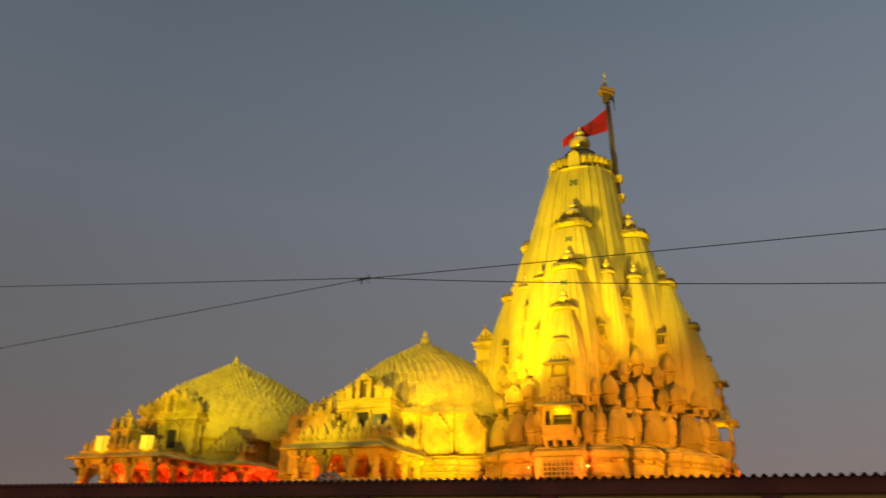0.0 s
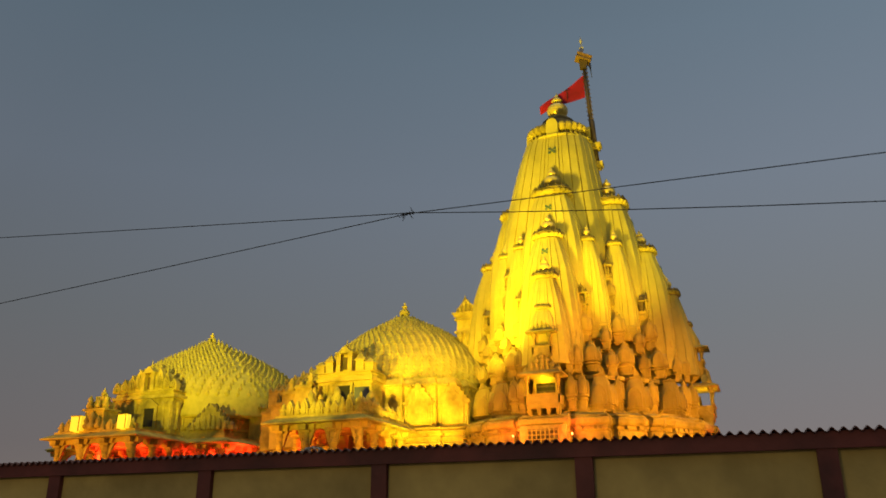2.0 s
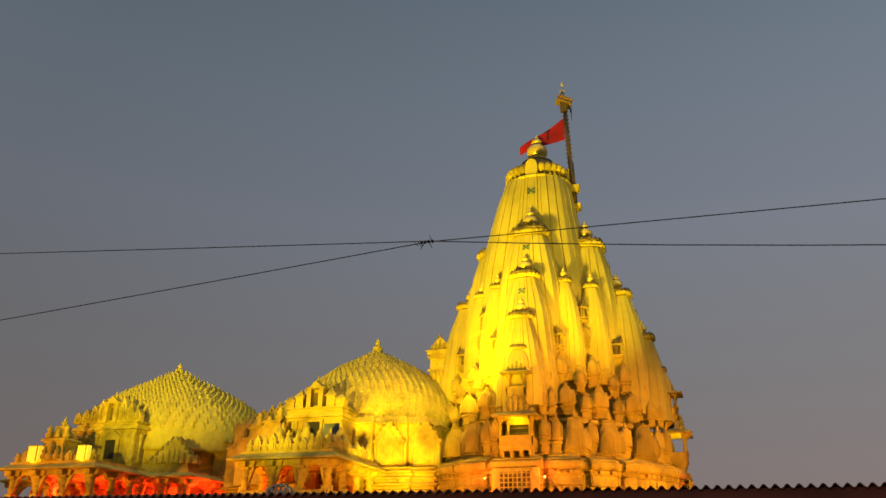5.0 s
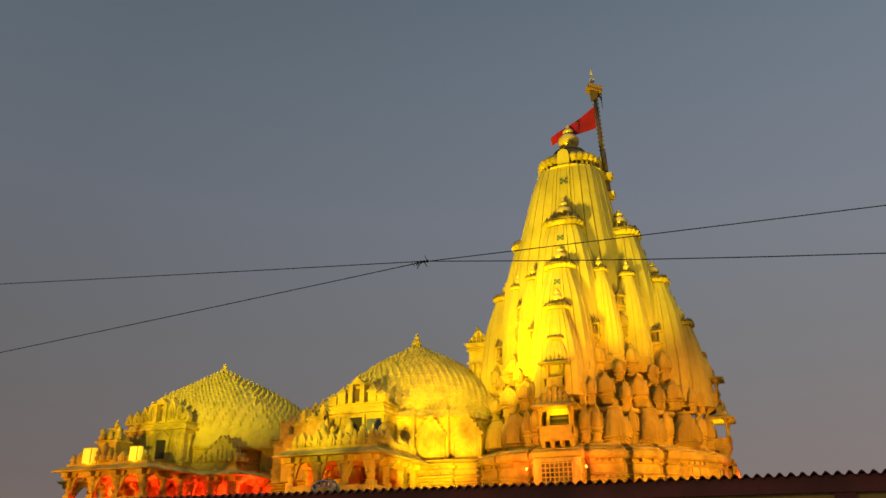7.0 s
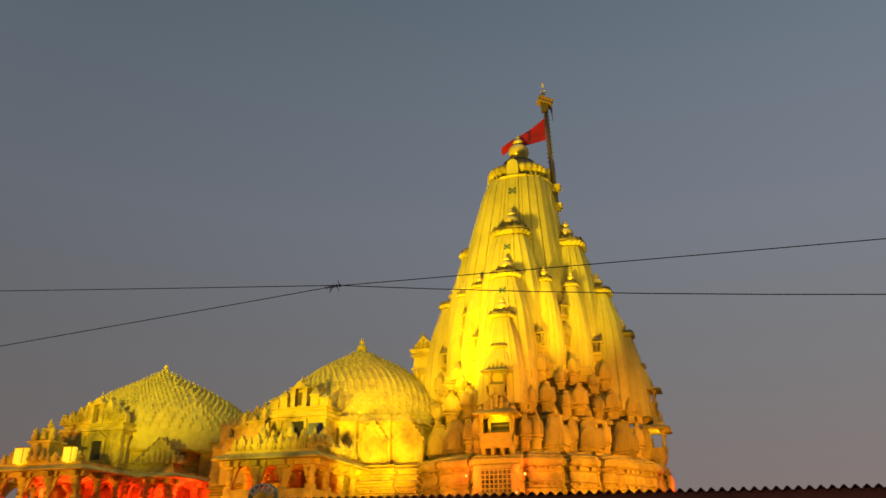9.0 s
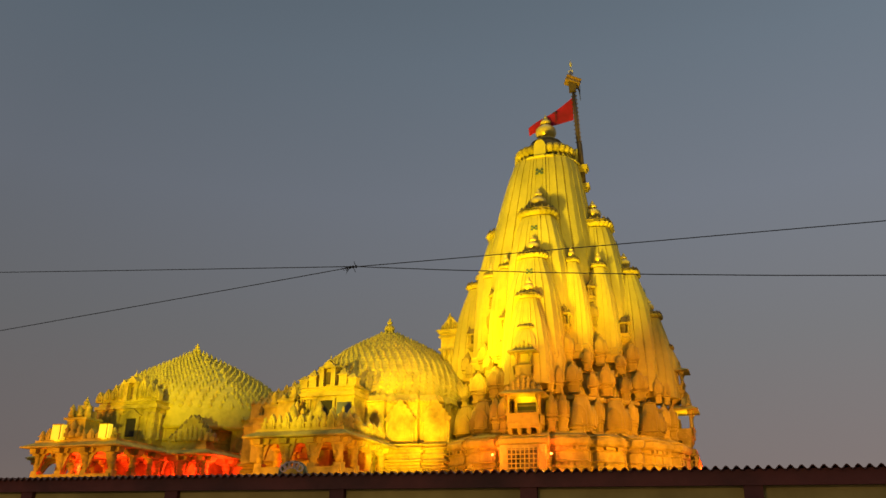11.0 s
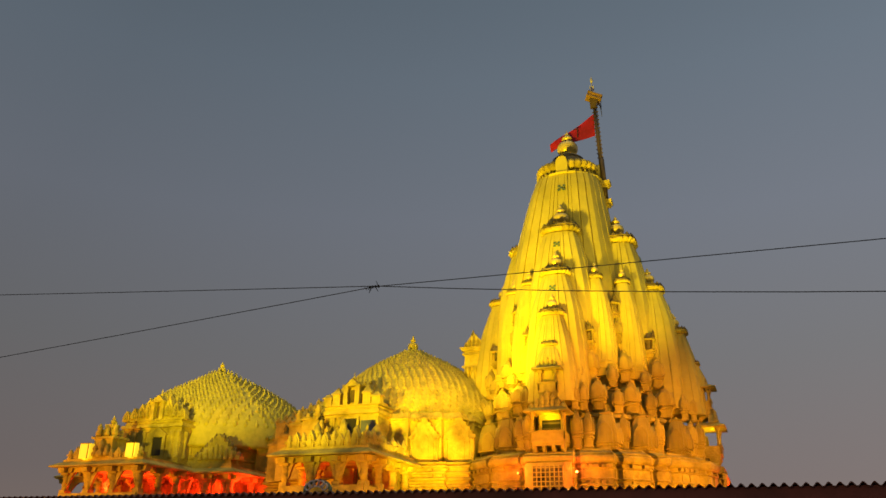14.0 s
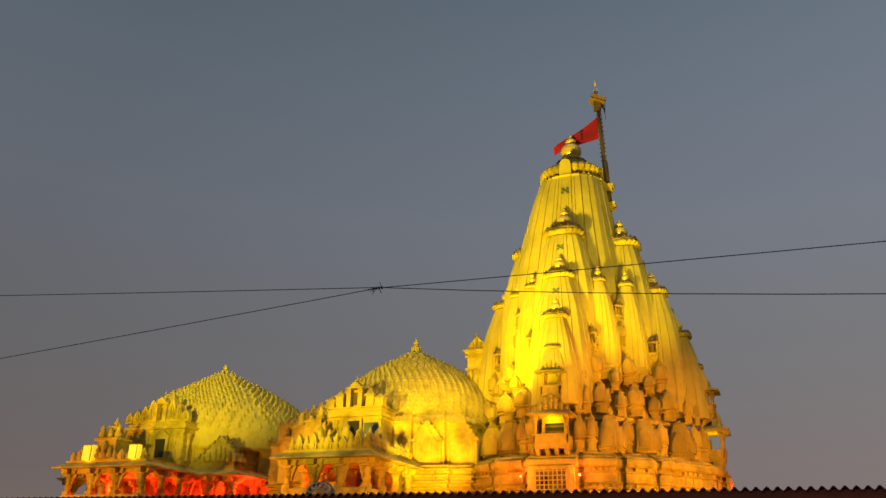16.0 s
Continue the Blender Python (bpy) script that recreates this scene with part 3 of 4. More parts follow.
def balcony(parent, turn, z, reach, w, h, big):
    """A stone balcony: bracketed floor, rail, posts, louvred window, canopy with a crest."""
    m = pose(0, 0, 0, 0, 0, turn)
    root = part("balcony", Shape().box(-w / 2, -reach, z, w / 2, -reach + 2.0, z + 0.14).box(-w / 2 + 0.1, -reach + 0.12, z - 0.3, w / 2 - 0.1, -reach + 2, z), STONE, parent, "stone balcony with canopy and louvred window", m)
    for k in range(4):
        x = (k - 1.5) * w * 0.27
        part("bracket", Shape().slab([(-0.0, z - 0.3), (0.9, z - 0.3), (1.2, z - 1.6), (0.8, z - 1.1), (0.25, z - 0.75)], -0.14, 0.14, m=pose(x, -reach + 0.15, 0, 0, 0, 90)), STONE, root)
    part("railing", Shape().box(-w / 2, -reach, z + 0.14, w / 2, -reach + 0.14, z + 0.75).box(-w / 2, -reach, z + 0.14, -w / 2 + 0.14, -reach + 1.6, z + 0.75).box(w / 2 - 0.14, -reach, z + 0.14, w / 2, -reach + 1.6, z + 0.75)
         .box(-w / 2 - 0.08, -reach - 0.08, z + 0.75, w / 2 + 0.08, -reach + 0.2, z + 0.88), STONE, root)
    for x in (-w / 2 + 0.18, w / 2 - 0.18):
        part("post", Shape().lathe([(0.16, z + 0.8), (0.12, z + 0.95), (0.11, z + h * 0.7), (0.2, z + h * 0.8), (0.26, z + h * 0.9)], 8, m=pose(x, -reach + 0.18, 0)), STONE, root)
    s = Shape()
    e = w / 2 + 0.45
    s.loft([[(-e, -reach - 0.55, z + h * 0.9), (e, -reach - 0.55, z + h * 0.9), (e, -reach + 2, z + h * 0.9), (-e, -reach + 2, z + h * 0.9)],
            [(-e, -reach - 0.55, z + h * 0.94), (e, -reach - 0.55, z + h * 0.94), (e, -reach + 2, z + h * 0.94), (-e, -reach + 2, z + h * 0.94)],
            [(-w * 0.45, -reach + 0.1, z + h * 1.06), (w * 0.45, -reach + 0.1, z + h * 1.06), (w * 0.45, -reach + 2, z + h * 1.06), (-w * 0.45, -reach + 2, z + h * 1.06)]])
    part("canopy", s, STONE, root)
    crest(root, w * 1.15, z + h * 1.05, 1.55 if big else 1.2, -reach + 0.35, None, 4 if big else 3)
    yb = -reach + (1.6 if big else 1.2)
    win = part("window", Shape().box(-w * 0.28, yb - 0.1, z + 0.5, w * 0.28, yb + 0.1, z + h * 0.74), DARK, root, "dark louvred opening")
    part("window_frame", Shape().box(-w * 0.36, yb - 0.2, z + 0.14, -w * 0.28, yb + 0.2, z + h * 0.9).box(w * 0.28, yb - 0.2, z + 0.14, w * 0.36, yb + 0.2, z + h * 0.9)
         .box(-w * 0.28, yb - 0.2, z + h * 0.74, w * 0.28, yb + 0.2, z + h * 0.9).box(-w * 0.28, yb - 0.2, z + 0.14, w * 0.28, yb + 0.2, z + 0.5), STONE, win)
    for k in range(3):
        zz = z + 0.72 + k * (h * 0.74 - 0.6) / 3
        part("slat", Shape().box(-w * 0.28, yb - 0.18, zz, w * 0.28, yb - 0.1, zz + 0.12), LOUVRE, win)
    part("back_wall", Shape().box(-w / 2 + 0.3, yb + 0.2, z, w / 2 - 0.3, yb + 3, z + h), STONE, root)


for turn in (0, 90, 180, 270):
    balcony(tower, turn, 11.5, 12.7, 2.9, 2.65, True)
    balcony(tower, turn, 15.6, 12.2, 1.65, 2.15, False)
    # latticed door below the balcony
    m = pose(0, 0, 0, 0, 0, turn)
    grille = part("lattice_panel", Shape().box(-1.9, -12.95, 6.9, 1.9, -12.6, 9.8), STONE, tower, "stone lattice panel", m)
    part("lattice_opening", Shape().box(-1.3, -12.99, 7.2, 1.3, -12.952, 9.5), DARK_STONE, grille)
    s = Shape()
    for k in range(8):
        s.box(-1.3 + k * 0.36, -13.06, 7.2, -1.22 + k * 0.36, -12.99, 9.5)
    for k in range(7):
        s.box(-1.3, -13.08, 7.2 + k * 0.36, 1.3, -13.0, 7.28 + k * 0.36)
    part("lattice", s, STONE, grille)

# small lamps beside the lattice below the balcony
for x, y, z in ((-2.4, -13.2, 9.0), (2.4, -13.2, 9.0), (-1.6, -13.3, 7.6), (1.7, -13.3, 7.6)):
    fitting = thing("wall_lamp", (x, y, z), "small glowing orange wall lamp on carved stone", "wall lamp", "lamps beside the lattice")
    part("bracket", Shape().box(-0.05, 0.0, -0.06, 0.05, 0.4, 0.06), BRASS_DARK, fitting)
    part("lamp_globe", Shape().lathe([(0.02, -0.1), (0.07, -0.06), (0.09, 0.0), (0.07, 0.06), (0.02, 0.1)], 10), GLOW_ORANGE, fitting)

# side turret seen between the tower and the hall
turret = part("joining_turret", Shape().box(-12.4, -4.6, 6.0, -8.6, 4.6, 15.4, top=0.9).box(-11.4, -1.6, 15.0, -8.0, 1.6, 22.6, top=0.95).box(-11.6, -1.75, 22.6, -8.0, 1.75, 22.85).box(-11.75, -1.9, 22.85, -8.0, 1.9, 23.0), STONE, tower, "carved turret with a stepped crest")
crest(turret, 2.9, 23.0, 2.3, 0, pose(-11.0, 0, 0, 0, 0, 270))
crest(turret, 2.3, 23.0, 1.8, 0, pose(-10.3, -1.55, 0), 3)
for z in (16.6, 18.2, 20.9, 22.2):
    part("turret_band", Shape().box(-11.55, -1.75, z, -8.2, 1.75, z + 0.2, top=0.97), STONE, turret)
for x in (-10.9, -10.1, -9.3):
    part("turret_shaft", Shape().lathe([(0.25, 18.4), (0.28, 18.7), (0.18, 18.9), (0.17, 20.2), (0.28, 20.5), (0.3, 20.9)], 8, m=pose(x, -1.62, 0)), STONE, turret)

# ---- flag mast ----
mast = thing("flag_mast", (3.75, 0.1, 37.6), "dark brass flag mast with rungs and a red flag", "flag mast")
lean = pose(0, 0, 0, 0, -2.6, 0)
part("pole", Shape().lathe([(0.22, 0.0), (0.2, 6.0), (0.17, 13.2)], 10), BRASS_DARK, mast, at=lean)
part("sleeve", Shape().lathe([(0.3, 0.2), (0.3, 5.4), (0.2, 5.5)], 12), BRASS_DARK, mast, at=lean @ pose(0.08, 0, 0))
for k in range(13):
    part("rung", Shape().box(-0.3, -0.06, 0, 0.36, 0.06, 0.1), BRASS_DARK, mast, at=lean @ pose(0, 0, 5.6 + k * 0.52))
part("rail", Shape().lathe([(0.035, 5.4), (0.035, 12.4)], 6), BRASS_DARK, mast, at=lean @ pose(0.24, 0, 0))
part("platform", Shape().box(-0.95, -0.6, 0, 0.75, 0.6, 0.16).box(-0.85, -0.5, 0.16, 0.65, 0.5, 0.5).box(-0.95, -0.6, 0.5, 0.75, 0.6, 0.66), BRASS_GOLD, mast, "weathered gilt platform", lean @ pose(0.0, 0, 12.9, 0, 24, 20))
part("bracket", Shape().box(-0.3, -0.25, -1.0, 0.3, 0.25, 0.0, top=1.7), BRASS_DARK, mast, at=lean @ pose(0.05, 0, 12.9, 0, 12, 10))
for k, (x, h) in enumerate(((0.5, 1.5), (0.62, 2.0), (0.75, 1.2))):
    part("hanging_wire", Shape().lathe([(0.03, 0), (0.045, -h * 0.5), (0.03, -h)], 5), BLACK, mast, at=lean @ pose(x, 0.1 * k, 12.7, 0, -8 + 6 * k))
part("trident", Shape().lathe([(0.06, 13.0), (0.06, 15.6)], 6).box(-0.3, -0.05, 14.2, 0.2, 0.05, 14.75).lathe([(0.08, 15.2), (0.18, 15.5), (0.02, 16.1)], 8), PALE, mast, at=lean)
for z, x in ((2.2, 0.15), (0.0, 0.2)):
    part("clamp", Shape().box(-0.75, -0.5, z, 0.5, 0.5, z + 0.45).box(-0.5, -0.35, z - 0.3, 0.35, 0.35, z), STONE, mast, "stone clamp block", pose(x, 0, 0))
# the flag: a hanging pennant that narrows away from the mast
cols, rows_n, flag = 18, 8, Shape()
vs = []
for i in range(cols + 1):
    u = i / cols
    topz, low = 2.6 - 3.1 * u, -0.15 - 1.15 * u ** 1.3
    for j in range(rows_n + 1):
        w = j / rows_n
        vs.append((-5.0 * u, 0.28 * math.sin(5.5 * u + 1.1 * w) * (0.25 + u), topz * (1 - w) + low * w))
fs = [(i * (rows_n + 1) + j, (i + 1) * (rows_n + 1) + j, (i + 1) * (rows_n + 1) + j + 1, i * (rows_n + 1) + j + 1) for i in range(cols) for j in range(rows_n)]
k = len(vs)
vs2 = vs + [(x, y + 0.02, z) for x, y, z in vs]
flag.add(vs2, fs + [tuple(i + k for i in q[::-1]) for q in fs], True)
cloth = part("flag", flag, CLOTH, mast, "red triangular cloth flag", pose(-0.66, 0.0, 8.6))
part("flag_mark", Shape().box(-0.035, -0.02, -0.7, 0.035, 0.02, 0.6).box(-0.4, -0.02, 0.38, 0.25, 0.02, 0.44), BLACK, cloth, "black sewn mark", pose(-1.9, -0.17, 0.55, 0, 0, 0))


# ---- halls ----
def square_ring(h, step, z):
    """A square outline with one set-back on each side."""
    q = [(h, 0.0), (h, h * 0.42), (h - step, h * 0.42), (h - step, h * 0.72), (h - 2 * step, h * 0.72), (h - 2 * step, h - 2 * step)]
    q = q + [(y, x) for x, y in q[-2:0:-1]]
    return [(x * c - y * s, x * s + y * c, z) for c, s in ((1, 0), (0, 1), (-1, 0), (0, -1)) for x, y in q]


def stud(s, x, y, z, r, h):
    s.lathe([(r, -0.1), (r * 1.05, h * 0.22), (r * 0.8, h * 0.48), (r * 0.3, h * 0.62), (r * 0.36, h * 0.7), (0.01, h)], 6, m=pose(x, y, z))


def studded_roof(parent, table, low, rows_of, columns, finial_r, finial_h, size, stagger, longer, tall=2.2):
    """A dome with rows of bell-shaped studs from the height low upwards, stretched towards the tower, and a finial on top."""
    z1 = table[-1][0]
    squash = lambda x, y: (x * longer if x > 0 else x, y)
    zs = [table[0][0] + (z1 - table[0][0]) * i / 36 for i in range(37)]
    rings = [[(*squash(bent(table, z) * math.cos(2 * math.pi * j / 96), bent(table, z) * math.sin(2 * math.pi * j / 96)), z) for j in range(96)] for z in zs]
    # equal steps along the slope
    fine = [low + (z1 - low) * i / 200 for i in range(201)]
    run_up = [0.0]
    for p, q in zip(fine, fine[1:]):
        run_up.append(run_up[-1] + math.hypot(q - p, bent(table, q) - bent(table, p)))
    studs, rnd = Shape(), random.Random(8)
    for i in range(rows_of):
        z = float(np.interp(run_up[-1] * (i + 0.2) / rows_of, run_up, fine))
        r = bent(table, z)
        if stagger:
            count = max(8, int(2 * math.pi * r / columns))
            turns = [2 * math.pi * (j + 0.5 * (i % 2)) / count for j in range(count)]
        else:
            # upright columns on the front and back, and on the two sides
            steps = [(j + 0.5) * columns for j in range(-int(r / columns) - 1, int(r / columns) + 1)]
            turns = [sign * math.acos(x / r) for x in steps if abs(x) < 0.8 * r for sign in (-1, 1)]
            turns += [math.asin(y / r) + over for y in steps if abs(y) < 0.58 * r for over in (0, math.pi)]
        for a in turns:
            k = rnd.uniform(0.92, 1.06)
            stud(studs, *squash((r - 0.14) * math.cos(a), (r - 0.14) * math.sin(a)), z - 0.15, size * k, size * tall * k)
    dome = part("dome", Shape().loft(rings, smooth=True), DOME, parent, "stone dome roof")
    tagged(part("roof_studs", studs, DOME, dome, "rows of small bell-shaped roof studs"), kind="stuff")
    part("finial", finial_shape(finial_r, finial_h, 16), PLASTER, dome, at=pose(0, 0, z1 - 0.1))
    part("roof_cap", Shape().lathe([(1.25, z1 - 0.55), (1.3, z1 - 0.35), (0.9, z1 - 0.2), (0.95, z1 - 0.05), (0.5, z1 + 0.1)], 18), PLASTER, dome)
    return dome


def arch_outline(w, h, cusps=3):
    pts = [(-w / 2, 0), (w / 2, 0), (w / 2, h * 0.62)]
    for k in range(1, 8):
        a = math.pi * k / 8
        bump = 1 + 0.08 * math.sin(a * 6)
        pts.append((w / 2 * math.cos(a) * bump, h * 0.62 + h * 0.38 * math.sin(a) * (1.06 if k == 4 else 1) * bump))
    return pts + [(-w / 2, h * 0.62)]


def niche_panel(parent, x, y, z, w, h, turn=0):
    """A blind panel with a stepped pointed head, side shafts and an inner arch."""
    half = [(0.5, 0.0), (0.5, 0.50), (0.56, 0.53), (0.56, 0.57), (0.46, 0.60), (0.46, 0.66), (0.36, 0.69), (0.36, 0.76), (0.24, 0.79), (0.24, 0.86), (0.12, 0.89), (0.1, 0.95)]
    outer = [(p * w, q * h) for p, q in half] + [(0, h)] + [(-p * w, q * h) for p, q in half[::-1]]
    inner = [(p * w * 0.72, 0.04 * h + q * h * 0.8) for p, q in half]
    inner = inner + [(0, 0.84 * h)] + [(-p, q) for p, q in inner[::-1]]
    s = Shape().slab(outer, -0.32, 0.1).slab(inner, -0.42, -0.3)
    for k in (-0.43, 0.43):
        s.lathe([(0.15, 0), (0.16, 0.15), (0.1, 0.22), (0.1, h * 0.42), (0.17, h * 0.46), (0.17, h * 0.5)], 8, m=pose(k * w, -0.36, 0))
    s.slab([(p * w * 0.8, 0.05 * h + q * h * 0.8) for p, q in arch_outline(0.5, 0.72)], -0.5, -0.4)
    s.box(-w * 0.55, -0.5, -0.15, w * 0.55, 0.1, 0.06)
    return part("arched_panel", s, STONE, parent, "blind panel with a stepped pointed head", pose(x, y, z, 0, 0, turn))


def pillar(parent, x, y, z0, z1, w=0.42):
    s = Shape()
    h = z1 - z0
    s.box(-w, -w, 0, w, w, h * 0.12).box(-w * 0.8, -w * 0.8, h * 0.12, w * 0.8, w * 0.8, h * 0.36)
    s.lathe([(w * 0.72, h * 0.36), (w * 0.72, h * 0.5), (w * 0.9, h * 0.52), (w * 0.68, h * 0.56), (w * 0.66, h * 0.66), (w * 0.92, h * 0.69), (w * 0.7, h * 0.73), (w * 0.95, h * 0.8)], 12)
    s.box(-w, -w, h * 0.8, w, w, h * 0.86).box(-w * 1.9, -w * 0.8, h * 0.86, w * 1.9, w * 0.8, h, top=1.12).box(-w * 0.8, -w * 1.9, h * 0.86, w * 0.8, w * 1.9, h, top=1.12)
    return part("pillar", s, STONE, parent, at=pose(x, y, z0))


def eave(parent, x0, x1, y0, y1, z, reach=0.9):
    """A sloping stone eave on the front and both ends, with a thin lip."""
    a = [(x0 - reach, y0 - reach), (x1 + reach, y0 - reach), (x1 + reach, y1), (x0 - reach, y1)]
    b = [(x0, y0), (x1, y0), (x1, y1), (x0, y1)]
    return part("eave", Shape().loft([[(x, y, z) for x, y in a], [(x, y, z + 0.12) for x, y in a], [(x, y, z + 0.55) for x, y in b], [(x, y, z + 0.75) for x, y in b]]), STONE, parent, "sloping stone eave")


def porch_arch(parent, x0, x1, y, z0, z1, turn=0, centre=None):
    """A cusped arch spandrel between two pillars."""
    w, h = x1 - x0, z1 - z0
    pts = [(x0, z1), (x1, z1), (x1, z0 + h * 0.45)]
    for k in range(0, 13):
        a = math.pi * k / 12
        r = 1 + 0.10 * abs(math.sin(3 * a))
        pts.append(((x0 + x1) / 2 + (w / 2 - 0.08) * math.cos(a) / r, z0 + h * 0.45 + h * 0.48 * math.sin(a) / r))
    pts.append((x0, z0 + h * 0.45))
    return part("arch", Shape().slab(pts, y - 0.12, y + 0.12), STONE, parent, "cusped stone arch")


def gable(parent, x, y, z, w, h, leaves=False):
    """A stepped gable: cornice, little house with a dark doorway, pointed kiosks or leaf-shaped panels beside it."""
    root = part("gable", Shape().box(x - w / 2, y - 0.2, z - 0.35, x + w / 2, y + 3, z - 0.22, top=1.03).box(x - w * 0.48, y - 0.05, z - 0.22, x + w * 0.48, y + 3, z - 0.1).box(x - w * 0.51, y - 0.25, z - 0.1, x + w * 0.51, y + 3, z)
                .box(x - w * 0.4, y + 0.5, z, x + w * 0.4, y + 3, z + h * 0.18), STONE, parent, "stepped gable with pointed kiosks")
    if leaves:
        for k, hh, q in ((-0.62, 0.42, 0.42), (-0.47, 0.52, 0.46), (-0.33, 0.66, 0.48), (-0.19, 0.86, 0.5), (0.19, 0.9, 0.5), (0.33, 0.66, 0.46), (0.46, 0.44, 0.42)):
            half = [(1.0, 0.0), (1.05, 0.35), (0.92, 0.55), (0.6, 0.74), (0.28, 0.88)]
            s = Shape().slab([(q * p, hh * h * u) for p, u in half] + [(0, hh * h)] + [(-q * p, hh * h * u) for p, u in half[::-1]], -0.25, 0.35)
            s.slab([(q * 0.6 * p, hh * h * (0.08 + 0.7 * u)) for p, u in half] + [(0, hh * h * 0.78)] + [(-q * 0.6 * p, hh * h * (0.08 + 0.7 * u)) for p, u in half[::-1]], -0.36, -0.24)
            s.lathe([(0.2, hh * h * 0.12), (0.26, hh * h * 0.24), (0.12, hh * h * 0.36), (0.16, hh * h * 0.46), (0.02, hh * h * 0.58)], 8, m=pose(0, -0.4, 0))
            part("leaf_panel", s, STONE, root, "pointed leaf-shaped carved panel", pose(x + k * w, y + 0.2, z))
    for k, hh, q in () if leaves else ((-0.46, 0.46, 0.42), (-0.29, 0.68, 0.38), (0.28, 0.68, 0.4), (0.45, 0.46, 0.42)):
        s = Shape().box(-q, -0.35, 0, q, 0.4, h * hh * 0.55).loft([[(-q - 0.12, -0.46, h * hh * 0.55), (q + 0.12, -0.46, h * hh * 0.55), (q + 0.12, 0.5, h * hh * 0.55), (-q - 0.12, 0.5, h * hh * 0.55)],
                                                                   [(-q - 0.12, -0.46, h * hh * 0.6), (q + 0.12, -0.46, h * hh * 0.6), (q + 0.12, 0.5, h * hh * 0.6), (-q - 0.12, 0.5, h * hh * 0.6)],
                                                                   [(-q * 0.45, -0.2, h * hh * 0.84), (q * 0.45, -0.2, h * hh * 0.84), (q * 0.45, 0.2, h * hh * 0.84), (-q * 0.45, 0.2, h * hh * 0.84)],
                                                                   [(-0.02, -0.02, h * hh), (0.02, -0.02, h * hh), (0.02, 0.02, h * hh), (-0.02, 0.02, h * hh)]])
        part("kiosk", s, STONE, root, at=pose(x + k * w, y + 0.2, z))
    s = Shape().box(-0.8, -0.5, 0, -0.36, 0.5, h * 0.66).box(0.36, -0.5, 0, 0.8, 0.5, h * 0.66).box(-0.92, -0.6, h * 0.66, 0.92, 0.6, h * 0.71).box(-0.5, 0.1, 0, 0.5, 0.5, h * 0.66)
    s.slab([(-0.62, h * 0.71), (0.62, h * 0.71), (0.3, h * 0.86), (0, h * 0.95), (-0.3, h * 0.86)], -0.5, 0.45).lathe([(0.14, h * 0.9), (0.2, h * 0.98), (0.08, h * 1.04), (0.02, h * 1.2)], 8)
    house = part("kiosk", s, STONE, root, "central kiosk with a dark doorway", pose(x, y + 0.2, z))
    part("doorway", Shape().box(-0.36, -0.02, 0.25, 0.36, 0.08, h * 0.55), LOUVRE, house)
    return root


def lump_row(parent, x0, x1, y, z, n, h, seed):
    """A parapet with small pointed panels and weathered rounded carvings between them."""
    rnd = random.Random(seed)
    part("parapet", Shape().box(x0, y - 0.15, z, x1, y + 0.2, z + h * 0.42).box(x0 - 0.1, y - 0.25, z + h * 0.42, x1 + 0.1, y + 0.25, z + h * 0.5), STONE, parent)
    for k in range(n):
        x = x0 + (x1 - x0) * (k + 0.5) / n
        w = (x1 - x0) / n * 0.46
        hh = h * rnd.uniform(0.8, 1.25)
        if k % 2:
            s = Shape().slab([(-w, 0), (w, 0), (w, hh * 0.55), (w * 0.6, hh * 0.75), (0, hh), (-w * 0.6, hh * 0.75), (-w, hh * 0.55)], -0.32, 0.12)
            s.slab([(-w * 0.5, 0.1), (w * 0.5, 0.1), (w * 0.5, hh * 0.5), (0, hh * 0.75), (-w * 0.5, hh * 0.5)], -0.4, -0.3)
        else:
            s = Shape().lathe([(w * 0.9, 0), (w, hh * 0.2), (w * 0.6, hh * 0.35), (w * 0.9, hh * 0.52), (w * 0.5, hh * 0.7), (w * 0.55, hh * 0.8), (w * 0.1, hh)], 9, m=pose(0, -0.1, 0, rnd.uniform(-5, 5), rnd.uniform(-6, 6), 0))
        part("carved_crest", s, STONE, parent, at=pose(x, y, z + h * 0.05))


# hall next to the tower
hall = thing("main_hall", (-17.83, 0, 0), "domed stone temple hall with arched panels, lit bright yellow", "temple hall")
HM = [(0.0, 12.6), (1.2, 12.6), (1.3, 12.2), (2.6, 12.2), (2.8, 11.8), (6.4, 11.3)]
z = 6.5
for k in range(7):
    out = 11.45 + (0.12 if k % 3 == 1 else 0.0)
    HM += [(z, 11.2), (z + 0.2, 11.2), (z + 0.24, out - 0.1), (z + 0.3, out), (z + 0.42, out), (z + 0.5, out - 0.18)]
    z += 0.53
HM += [(10.25, 11.1), (10.3, 11.45), (10.4, 11.45), (10.45, 10.3), (14.3, 10.15), (14.35, 10.27), (14.5, 10.27), (14.55, 10.15), (15.0, 9.9)]
part("hall_wall", Shape().loft([square_ring(r, 0.55, z) for z, r in HM]), STONE, hall, "banded stone wall")
frieze(hall, [p[:2] for p in square_ring(1.0, 0.05, 0)], [(11.2, 6.5 + 0.53 * k, 0.24, 0.3) for k in (3, 5, 6)] + [(10.1, 14.0, 0.3, 0.12)], 0.8)
studded_roof(hall, [(14.8, 9.7), (16.2, 9.2), (17.6, 8.35), (19.2, 6.95), (20.7, 5.15), (21.7, 3.7), (22.6, 2.1), (23.5, 0.75)], 15.0, 24, 0.64, 0.55, 1.9, 0.27, 1, 1.13)
